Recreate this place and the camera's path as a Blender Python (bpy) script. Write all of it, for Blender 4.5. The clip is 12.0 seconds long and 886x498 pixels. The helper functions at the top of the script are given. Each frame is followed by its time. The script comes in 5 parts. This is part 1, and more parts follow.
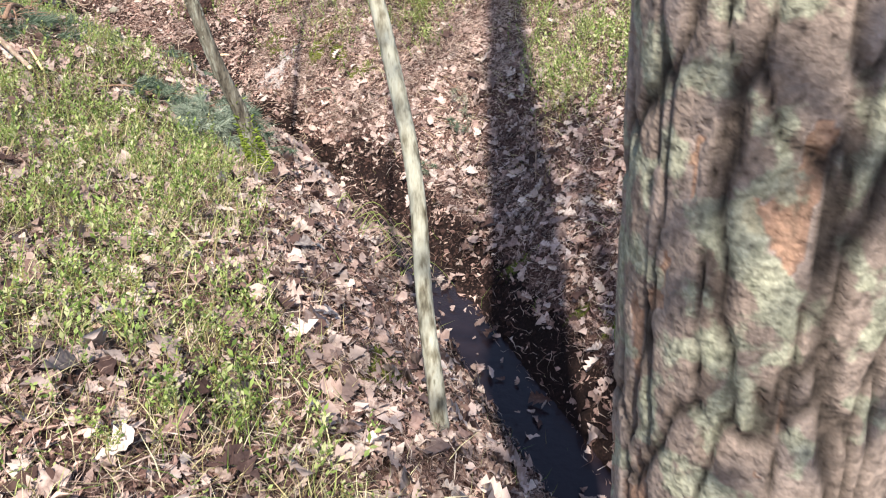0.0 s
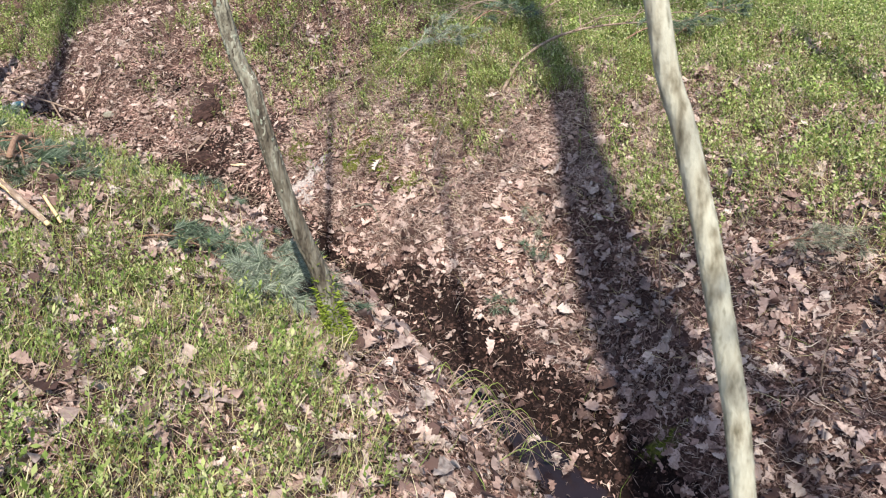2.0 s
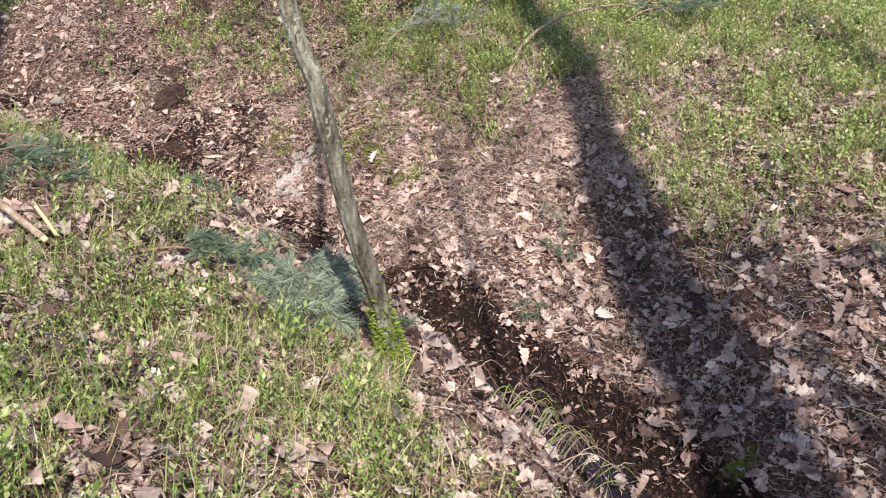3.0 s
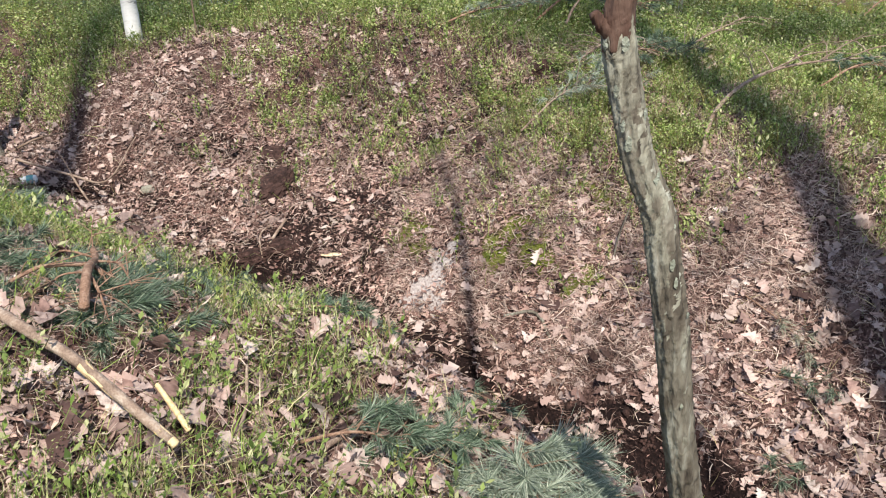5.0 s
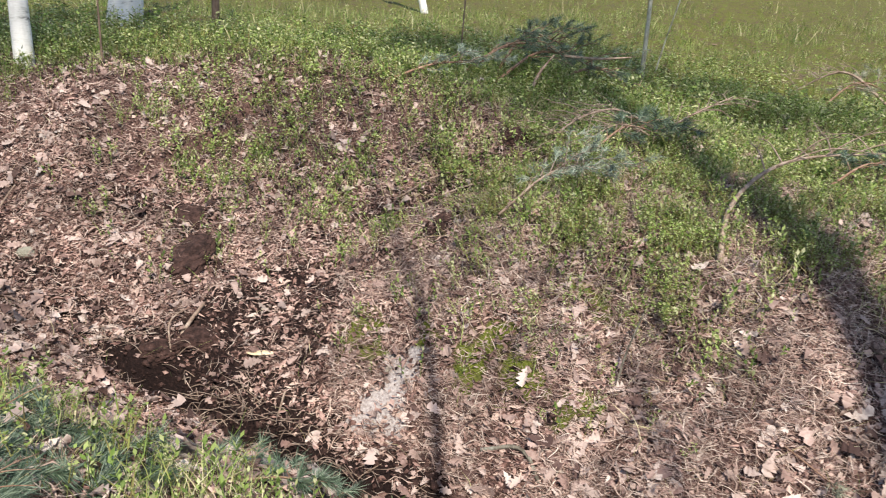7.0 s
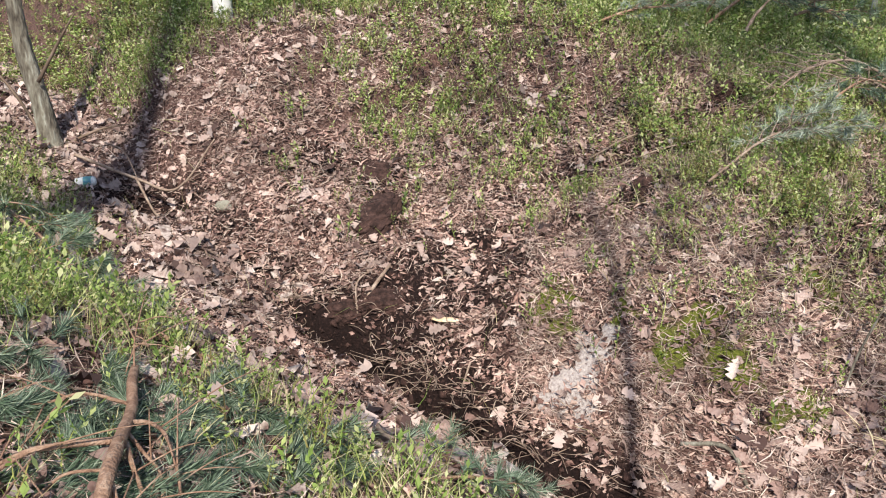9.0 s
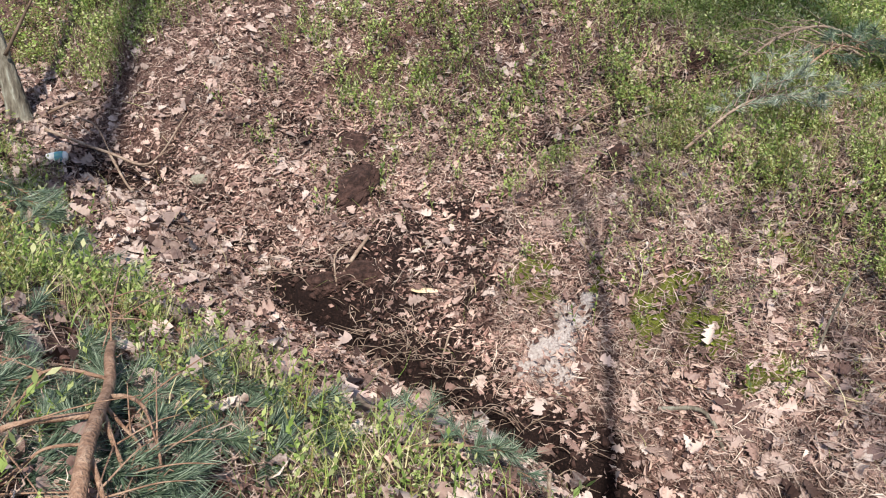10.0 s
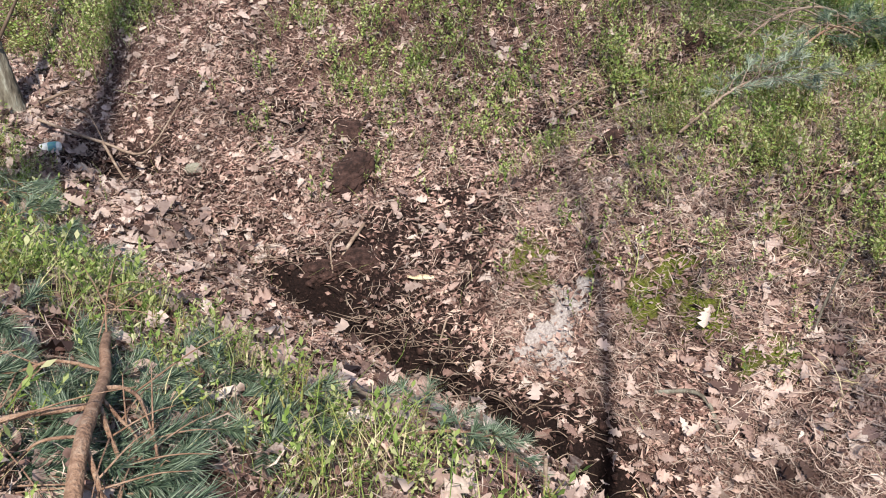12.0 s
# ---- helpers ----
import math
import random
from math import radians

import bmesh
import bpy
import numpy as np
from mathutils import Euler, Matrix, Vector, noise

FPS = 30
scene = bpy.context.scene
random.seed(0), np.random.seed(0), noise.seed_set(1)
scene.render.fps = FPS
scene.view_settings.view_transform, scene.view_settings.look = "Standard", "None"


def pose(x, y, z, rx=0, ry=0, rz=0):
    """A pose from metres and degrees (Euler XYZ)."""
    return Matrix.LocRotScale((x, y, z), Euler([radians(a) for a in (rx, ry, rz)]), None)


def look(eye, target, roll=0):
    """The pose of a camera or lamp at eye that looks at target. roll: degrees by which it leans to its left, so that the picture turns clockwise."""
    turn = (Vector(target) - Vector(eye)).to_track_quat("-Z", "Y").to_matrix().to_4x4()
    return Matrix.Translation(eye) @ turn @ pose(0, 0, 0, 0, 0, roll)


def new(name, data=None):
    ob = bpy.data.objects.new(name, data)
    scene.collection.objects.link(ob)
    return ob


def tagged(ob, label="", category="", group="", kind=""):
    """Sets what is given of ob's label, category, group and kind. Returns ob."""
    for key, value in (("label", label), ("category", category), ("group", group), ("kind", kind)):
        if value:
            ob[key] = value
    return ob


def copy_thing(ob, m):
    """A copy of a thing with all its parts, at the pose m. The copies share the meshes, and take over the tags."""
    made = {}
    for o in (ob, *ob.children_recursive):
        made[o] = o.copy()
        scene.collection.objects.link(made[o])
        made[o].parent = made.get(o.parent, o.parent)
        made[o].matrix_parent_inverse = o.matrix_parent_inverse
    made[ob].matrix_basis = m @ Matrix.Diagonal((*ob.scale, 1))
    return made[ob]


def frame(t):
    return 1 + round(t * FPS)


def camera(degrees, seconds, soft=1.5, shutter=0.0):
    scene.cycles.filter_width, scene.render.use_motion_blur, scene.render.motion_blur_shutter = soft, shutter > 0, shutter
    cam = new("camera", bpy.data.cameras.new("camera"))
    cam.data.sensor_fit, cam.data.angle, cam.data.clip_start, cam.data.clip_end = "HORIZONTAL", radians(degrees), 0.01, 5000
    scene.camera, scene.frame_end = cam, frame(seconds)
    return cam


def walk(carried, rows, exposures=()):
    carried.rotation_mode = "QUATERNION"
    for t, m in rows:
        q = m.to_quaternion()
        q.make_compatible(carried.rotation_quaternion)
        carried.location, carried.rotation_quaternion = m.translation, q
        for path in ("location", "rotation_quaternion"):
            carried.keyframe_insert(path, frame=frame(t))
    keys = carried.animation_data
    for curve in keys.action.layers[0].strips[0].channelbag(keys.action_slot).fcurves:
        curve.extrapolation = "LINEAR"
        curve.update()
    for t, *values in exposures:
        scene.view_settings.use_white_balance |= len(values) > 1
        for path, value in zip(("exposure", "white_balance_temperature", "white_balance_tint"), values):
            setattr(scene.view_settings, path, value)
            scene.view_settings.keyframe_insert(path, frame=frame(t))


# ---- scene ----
cam = camera(58.0, 12.0, soft=1.05, shutter=0.15)
PATH = [
    (0, (3.2, -4.137, 1.697), (2.924, -2.362, 0.817), 0.2),
    (0.5, (2.932, -3.917, 1.791), (2.797, -2.128, 0.907), 2.9),
    (1, (2.626, -3.779, 1.862), (2.591, -1.987, 0.976), 2.4),
    (1.5, (2.435, -3.565, 1.855), (2.281, -1.742, 1.047), -0.1),
    (2, (2.281, -3.235, 1.856), (2.102, -1.389, 1.107), -0.6),
    (2.5, (1.978, -3.037, 1.82), (1.909, -1.171, 1.103), 1.4),
    (3, (1.642, -2.832, 1.826), (1.663, -0.998, 1.028), 0.7),
    (3.5, (1.384, -2.548, 1.722), (1.316, -0.685, 0.998), -1.7),
    (3.7, (1.26, -2.407, 1.708), (1.115, -0.566, 0.94), -2.2),
    (5.3, (0.913, -1.521, 1.755), (0.838, 0.366, 1.097), -0.9),
    (5.5, (0.909, -1.423, 1.765), (0.908, 0.457, 1.084), -0.2),
    (6, (0.766, -1.198, 1.737), (0.962, 0.655, 1.01), 3.3),
    (6.5, (0.608, -0.971, 1.791), (0.925, 0.904, 1.171), 5.8),
    (7, (0.541, -0.716, 1.762), (0.685, 1.195, 1.19), 4.0),
    (7.5, (0.543, -0.517, 1.783), (0.52, 1.387, 1.17), 2.6),
    (7.7, (0.508, -0.481, 1.793), (0.432, 1.414, 1.158), 2.5),
    (9.3, (0.402, -0.446, 1.786), (0.131, 1.389, 1.039), 1.9),
    (9.5, (0.395, -0.455, 1.78), (0.128, 1.374, 1.017), 1.8),
    (10, (0.416, -0.447, 1.782), (0.208, 1.379, 0.994), 1.8),
    (10.5, (0.429, -0.452, 1.783), (0.245, 1.374, 0.989), 1.8),
    (11, (0.423, -0.45, 1.79), (0.242, 1.372, 0.984), 1.6),
    (11.5, (0.431, -0.445, 1.796), (0.239, 1.368, 0.974), 1.3),
    (12, (0.425, -0.442, 1.787), (0.225, 1.37, 0.965), 1.2),
]
walk(cam, [(t, look(eye, aim, roll)) for t, eye, aim, roll in PATH], exposures=((0, 0.82), (0.5, 0.92), (1, 0.74), (1.5, 0.64), (3, 0.57), (5.5, 0.44), (7, 0.44), (9.3, 0.46), (12, 0.44)))

# ---- light ----
SUN_FROM = Vector((0.145, -1.0, 1.13)).normalized()
world = bpy.data.worlds.new("world")
scene.world = world
world.use_nodes = True
sky = world.node_tree.nodes.new("ShaderNodeTexSky")
sky.sky_type, sky.sun_disc = "NISHITA", False
sky.sun_elevation, sky.sun_rotation = math.asin(SUN_FROM.z), math.atan2(SUN_FROM.x, SUN_FROM.y)
world.node_tree.links.new(sky.outputs[0], world.node_tree.nodes["Background"].inputs[0])
world.node_tree.nodes["Background"].inputs[1].default_value = 0.13
sun = new("sun", bpy.data.lights.new("sun", "SUN"))
sun.data.energy, sun.data.angle, sun.data.color = 4.9, radians(0.8), (1.0, 0.92, 0.79)
sun.matrix_world = look(SUN_FROM * 30, (0, 0, 0))

rng = np.random.default_rng(11)


# ---- materials ----
def material(name, colours, scale=8.0, rough=0.85, bump=0.3, bump_scale=60.0, spread="noise", through_light=0.0, stretch=(1, 1, 1), metal=0.0,
             detail=6.0, fine=0.35, bleach=0.0):
    """Colours along a ramp, driven by noise at one scale and broken up at a finer one; spread: noise, island or object."""
    m = bpy.data.materials.new(name)
    m.use_nodes = True
    t = m.node_tree
    b = t.nodes["Principled BSDF"]
    b.inputs["Roughness"].default_value, b.inputs["Metallic"].default_value = rough, metal
    b.inputs["Specular IOR Level"].default_value = 0.3
    co = t.nodes.new("ShaderNodeTexCoord")
    mp = t.nodes.new("ShaderNodeMapping")
    mp.inputs["Scale"].default_value = stretch
    t.links.new(co.outputs["Object"], mp.inputs[0])
    big, small = t.nodes.new("ShaderNodeTexNoise"), t.nodes.new("ShaderNodeTexNoise")
    big.inputs["Scale"].default_value, small.inputs["Scale"].default_value = scale, bump_scale
    big.inputs["Detail"].default_value = small.inputs["Detail"].default_value = detail
    for n in (big, small):
        t.links.new(mp.outputs[0], n.inputs["Vector"])
    mix = t.nodes.new("ShaderNodeMix")
    mix.data_type = "FLOAT"
    mix.inputs[0].default_value = fine
    src = big.outputs["Fac"]
    if spread == "island":
        src = t.nodes.new("ShaderNodeNewGeometry").outputs["Random Per Island"]
    elif spread == "object":
        src = t.nodes.new("ShaderNodeObjectInfo").outputs["Random"]
    t.links.new(src, mix.inputs[2])
    t.links.new(small.outputs["Fac"], mix.inputs[3])
    ramp = t.nodes.new("ShaderNodeValToRGB")
    t.links.new(mix.outputs[0], ramp.inputs[0])
    lo, hi = (0.32, 0.68) if spread == "noise" else (0.17, 0.83)
    els = ramp.color_ramp.elements
    while len(els) < len(colours):
        els.new(0.5)
    for i, c in enumerate(colours):
        els[i].position = lo + (hi - lo) * i / max(1, len(colours) - 1)
        els[i].color = (*c, 1)
    colour = ramp.outputs[0]
    if bleach:  # broad bleached and damp patches
        wide, lift = t.nodes.new("ShaderNodeTexNoise"), t.nodes.new("ShaderNodeMapRange")
        wide.inputs["Scale"].default_value, wide.inputs["Detail"].default_value, wide.inputs["Roughness"].default_value = 3.2, 5.0, 0.65
        t.links.new(co.outputs["Object"], wide.inputs["Vector"])
        lift.inputs["From Min"].default_value, lift.inputs["From Max"].default_value = 0.36, 0.64
        lift.inputs["To Min"].default_value, lift.inputs["To Max"].default_value = 1 - bleach, 1 + bleach * 0.45
        t.links.new(wide.outputs["Fac"], lift.inputs["Value"])
        scaled = t.nodes.new("ShaderNodeVectorMath")
        scaled.operation = "SCALE"
        t.links.new(colour, scaled.inputs[0])
        t.links.new(lift.outputs[0], scaled.inputs["Scale"])
        colour = scaled.outputs[0]
    t.links.new(colour, b.inputs["Base Color"])
    bp = t.nodes.new("ShaderNodeBump")
    bp.inputs["Strength"].default_value, bp.inputs["Distance"].default_value = bump, 0.01
    t.links.new(small.outputs["Fac"], bp.inputs["Height"])
    t.links.new(bp.outputs[0], b.inputs["Normal"])
    if through_light:
        tr, ms = t.nodes.new("ShaderNodeBsdfTranslucent"), t.nodes.new("ShaderNodeMixShader")
        t.links.new(colour, tr.inputs[0])
        ms.inputs[0].default_value = through_light
        t.links.new(b.outputs[0], ms.inputs[1])
        t.links.new(tr.outputs[0], ms.inputs[2])
        t.links.new(ms.outputs[0], t.nodes["Material Output"].inputs[0])
    return m


LEAF_TONES = [(0.10, 0.058, 0.052), (0.25, 0.16, 0.142), (0.40, 0.286, 0.255), (0.52, 0.395, 0.36), (0.62, 0.495, 0.455), (0.31, 0.212, 0.188), (0.46, 0.34, 0.305), (0.71, 0.61, 0.56), (0.17, 0.105, 0.093), (0.57, 0.45, 0.41)]
M_LEAF = material("dry_oak_leaf", LEAF_TONES, bump_scale=45, spread="island", through_light=0.12, fine=0.2, rough=0.7, bleach=0.42)
M_LEAF_ONE = material("dry_oak_leaf_single", LEAF_TONES, bump_scale=45, spread="object", through_light=0.12, fine=0.2, rough=0.7)
M_CRUMB = material("leaf_and_bark_bits", [(0.03, 0.015, 0.013), (0.12, 0.064, 0.054), (0.26, 0.157, 0.135), (0.41, 0.275, 0.242), (0.56, 0.42, 0.36), (0.2, 0.112, 0.095)], spread="island", bump_scale=90, rough=0.8, bleach=0.5)
M_BERRY = material("bilberry_leaf", [(0.09, 0.145, 0.035), (0.21, 0.315, 0.07), (0.33, 0.44, 0.125), (0.47, 0.54, 0.21), (0.63, 0.635, 0.37)], bump_scale=30,
                   spread="island", through_light=0.42, rough=0.5, fine=0.25, bleach=0.3)
M_STEM = material("bilberry_stem", [(0.12, 0.09, 0.04), (0.22, 0.20, 0.07), (0.25, 0.28, 0.08)], spread="island", bump_scale=90)
M_GRASS = material("grass_blade", [(0.085, 0.15, 0.03), (0.19, 0.305, 0.065), (0.295, 0.40, 0.105), (0.40, 0.45, 0.16), (0.55, 0.51, 0.31)], spread="island",
                   bump_scale=40, through_light=0.3, rough=0.55)
M_HAY = material("dry_grass", [(0.28, 0.23, 0.11), (0.45, 0.39, 0.21), (0.62, 0.56, 0.34), (0.72, 0.67, 0.46)], spread="island", bump_scale=40, through_light=0.2)
# darker copy of the grass, with tree shade put into its colour
M_SHADE_GRASS = material("shade_toned_grass", [(0.04, 0.075, 0.018), (0.085, 0.145, 0.035), (0.15, 0.225, 0.06), (0.26, 0.32, 0.11)], spread="island", bump_scale=40, through_light=0.25)
M_STRAW = material("dead_needles", [(0.06, 0.033, 0.028), (0.19, 0.117, 0.098), (0.35, 0.245, 0.205), (0.50, 0.38, 0.325), (0.66, 0.555, 0.48)], spread="island", bump_scale=70, rough=0.75, bleach=0.4)
M_SOIL = material("peat_crumbs", [(0.010, 0.0055, 0.005), (0.03, 0.0155, 0.013), (0.065, 0.035, 0.03), (0.11, 0.064, 0.054)], scale=25, bump=1.0, bump_scale=130, rough=0.95)
M_NEEDLE = material("pine_needles_green", [(0.03, 0.052, 0.034), (0.065, 0.105, 0.068), (0.13, 0.185, 0.125), (0.29, 0.35, 0.27)], spread="island", bump_scale=60, rough=0.4)
M_NEEDLE_SILVER = material("pine_needles_silvery", [(0.085, 0.12, 0.09), (0.19, 0.245, 0.185), (0.32, 0.375, 0.295), (0.48, 0.53, 0.44)], spread="island", bump_scale=60, rough=0.4)
M_NEEDLE_GREY = material("pine_needles_dry", [(0.13, 0.14, 0.10), (0.24, 0.26, 0.19), (0.38, 0.38, 0.29)], spread="island", bump_scale=60, rough=0.5)
M_PINE_TWIG = material("pine_twig_bark", [(0.12, 0.065, 0.045), (0.27, 0.165, 0.115), (0.42, 0.30, 0.225)], scale=30, bump=0.8, bump_scale=140, stretch=(1, 1, 1))
M_DEAD_TWIG = material("dead_twig_bark", [(0.12, 0.08, 0.062), (0.28, 0.205, 0.16), (0.48, 0.40, 0.335)], scale=22, bump=0.6, bump_scale=150)
M_PEELED = material("peeled_wood", [(0.50, 0.34, 0.17), (0.72, 0.56, 0.33), (0.80, 0.68, 0.47)], scale=14, bump=0.3, bump_scale=120, rough=0.6)
M_CHIP = material("fresh_wood_chip", [(0.58, 0.40, 0.24), (0.76, 0.59, 0.40), (0.83, 0.71, 0.54)], scale=30, bump=0.6, bump_scale=200, rough=0.7)
M_MOSS_TIP = material("moss_tips", [(0.10, 0.15, 0.02), (0.21, 0.29, 0.035), (0.36, 0.43, 0.09)], spread="island", bump_scale=100, through_light=0.25)
M_PALE_BARK = material("lichen_oak_bark", [(0.05, 0.04, 0.028), (0.19, 0.175, 0.13), (0.37, 0.36, 0.295), (0.46, 0.46, 0.39), (0.15, 0.145, 0.10)], scale=26, bump=0.8, bump_scale=70,
                       stretch=(1, 1, 0.3))
M_OAK_BARK = material("young_oak_bark", [(0.035, 0.028, 0.023), (0.11, 0.095, 0.075), (0.20, 0.185, 0.15), (0.37, 0.38, 0.335)], scale=26, bump=1.0, bump_scale=75,
                      stretch=(1, 1, 0.22))
M_GREY_BARK = material("grey_green_oak_bark", [(0.055, 0.047, 0.037), (0.155, 0.145, 0.115), (0.27, 0.265, 0.215), (0.40, 0.405, 0.35)], scale=30, bump=1.0, bump_scale=80, stretch=(1, 1, 0.35))
M_BARE_WOOD = material("weathered_bare_wood", [(0.03, 0.018, 0.014), (0.075, 0.04, 0.03), (0.12, 0.075, 0.058), (0.24, 0.225, 0.185)], scale=24, bump=1.0, bump_scale=60, stretch=(1, 1, 0.3))
M_BARK_LICHEN = material("crusted_lichen", [(0.15, 0.16, 0.125), (0.25, 0.27, 0.22), (0.38, 0.41, 0.35)], scale=30, bump=0.8, bump_scale=120)
M_BIRCH = material("birch_bark", [(0.07, 0.065, 0.06), (0.72, 0.71, 0.68), (0.82, 0.81, 0.79), (0.78, 0.77, 0.74)], scale=5, bump=0.3, bump_scale=30, stretch=(1, 1, 3))
M_FAR_BARK = material("far_pine_bark", [(0.06, 0.045, 0.035), (0.17, 0.12, 0.09), (0.28, 0.21, 0.17)], scale=6, bump=0.8, bump_scale=25, stretch=(1, 1, 0.25))
M_CROWN = material("spring_foliage", [(0.05, 0.10, 0.02), (0.09, 0.15, 0.03), (0.13, 0.19, 0.04)], spread="island", bump_scale=20, through_light=0.3)
M_PINE_CROWN = material("pine_foliage", [(0.025, 0.05, 0.025), (0.05, 0.085, 0.04), (0.08, 0.12, 0.06)], spread="island", bump_scale=20)
M_STONE = material("field_stone", [(0.16, 0.15, 0.12), (0.27, 0.26, 0.21), (0.36, 0.35, 0.30)], scale=25, bump=0.6, bump_scale=120)
M_LABEL = material("printed_label", [(0.10, 0.25, 0.42), (0.16, 0.42, 0.30)], scale=30, rough=0.4, bump=0.0)
M_WHITE = material("worn_white_plastic", [(0.62, 0.66, 0.68), (0.78, 0.80, 0.80)], scale=30, rough=0.35, bump=0.05)
M_RED = material("red_scrap", [(0.45, 0.02, 0.04), (0.6, 0.04, 0.07)], scale=30, rough=0.5)


def pine_bark_material():
    """Plates, cracks and lichen from the values laid down on the trunk's mesh."""
    m = bpy.data.materials.new("scots_pine_bark")
    m.use_nodes = True
    t = m.node_tree
    b = t.nodes["Principled BSDF"]
    b.inputs["Roughness"].default_value = 0.88
    b.inputs["Specular IOR Level"].default_value = 0.2
    at = t.nodes.new("ShaderNodeVertexColor")
    at.layer_name = "plates"
    sep = t.nodes.new("ShaderNodeSeparateColor")
    t.links.new(at.outputs[0], sep.inputs[0])
    co = t.nodes.new("ShaderNodeTexCoord")

    def noise_node(scale, detail=8.0):
        n = t.nodes.new("ShaderNodeTexNoise")
        n.inputs["Scale"].default_value, n.inputs["Detail"].default_value = scale, detail
        t.links.new(co.outputs["Object"], n.inputs["Vector"])
        return n.outputs["Fac"]

    def ramp_node(src, stops):
        r = t.nodes.new("ShaderNodeValToRGB")
        while len(r.color_ramp.elements) < len(stops):
            r.color_ramp.elements.new(0.5)
        for e, (p, c) in zip(r.color_ramp.elements, stops):
            e.position, e.color = p, (*c, 1)
        t.links.new(src, r.inputs[0])
        return r.outputs[0]

    def mixed(fac, a, c):
        x = t.nodes.new("ShaderNodeMix")
        x.data_type = "RGBA"
        t.links.new(fac, x.inputs[0])
        t.links.new(a, x.inputs[6])
        t.links.new(c, x.inputs[7])
        return x.outputs[2]

    plate = ramp_node(sep.outputs[0], [(0.0, (0.20, 0.155, 0.13)), (0.35, (0.30, 0.24, 0.21)), (0.6, (0.38, 0.31, 0.28)), (0.8, (0.34, 0.23, 0.18)), (0.9, (0.40, 0.25, 0.18)), (1.0, (0.46, 0.30, 0.215))])
    lichen = ramp_node(noise_node(60), [(0.3, (0.28, 0.31, 0.22)), (0.7, (0.47, 0.50, 0.39))])
    mask = ramp_node(noise_node(14), [(0.52, (0, 0, 0)), (0.57, (0.7, 0.7, 0.7))])
    crack = ramp_node(noise_node(40), [(0.3, (0.012, 0.01, 0.009)), (0.7, (0.055, 0.042, 0.035))])
    grain = ramp_node(noise_node(120), [(0.3, (0.55, 0.55, 0.55)), (0.7, (1.15, 1.12, 1.1))])
    base = mixed(mask, plate, lichen)
    mul = t.nodes.new("ShaderNodeMix")
    mul.data_type, mul.blend_type = "RGBA", "MULTIPLY"
    mul.inputs[0].default_value = 0.7
    t.links.new(base, mul.inputs[6])
    t.links.new(grain, mul.inputs[7])
    t.links.new(mixed(sep.outputs[1], mul.outputs[2], crack), b.inputs["Base Color"])
    bp = t.nodes.new("ShaderNodeBump")
    bp.inputs["Strength"].default_value, bp.inputs["Distance"].default_value = 1.0, 0.012
    t.links.new(noise_node(50), bp.inputs["Height"])
    t.links.new(bp.outputs[0], b.inputs["Normal"])
    return m


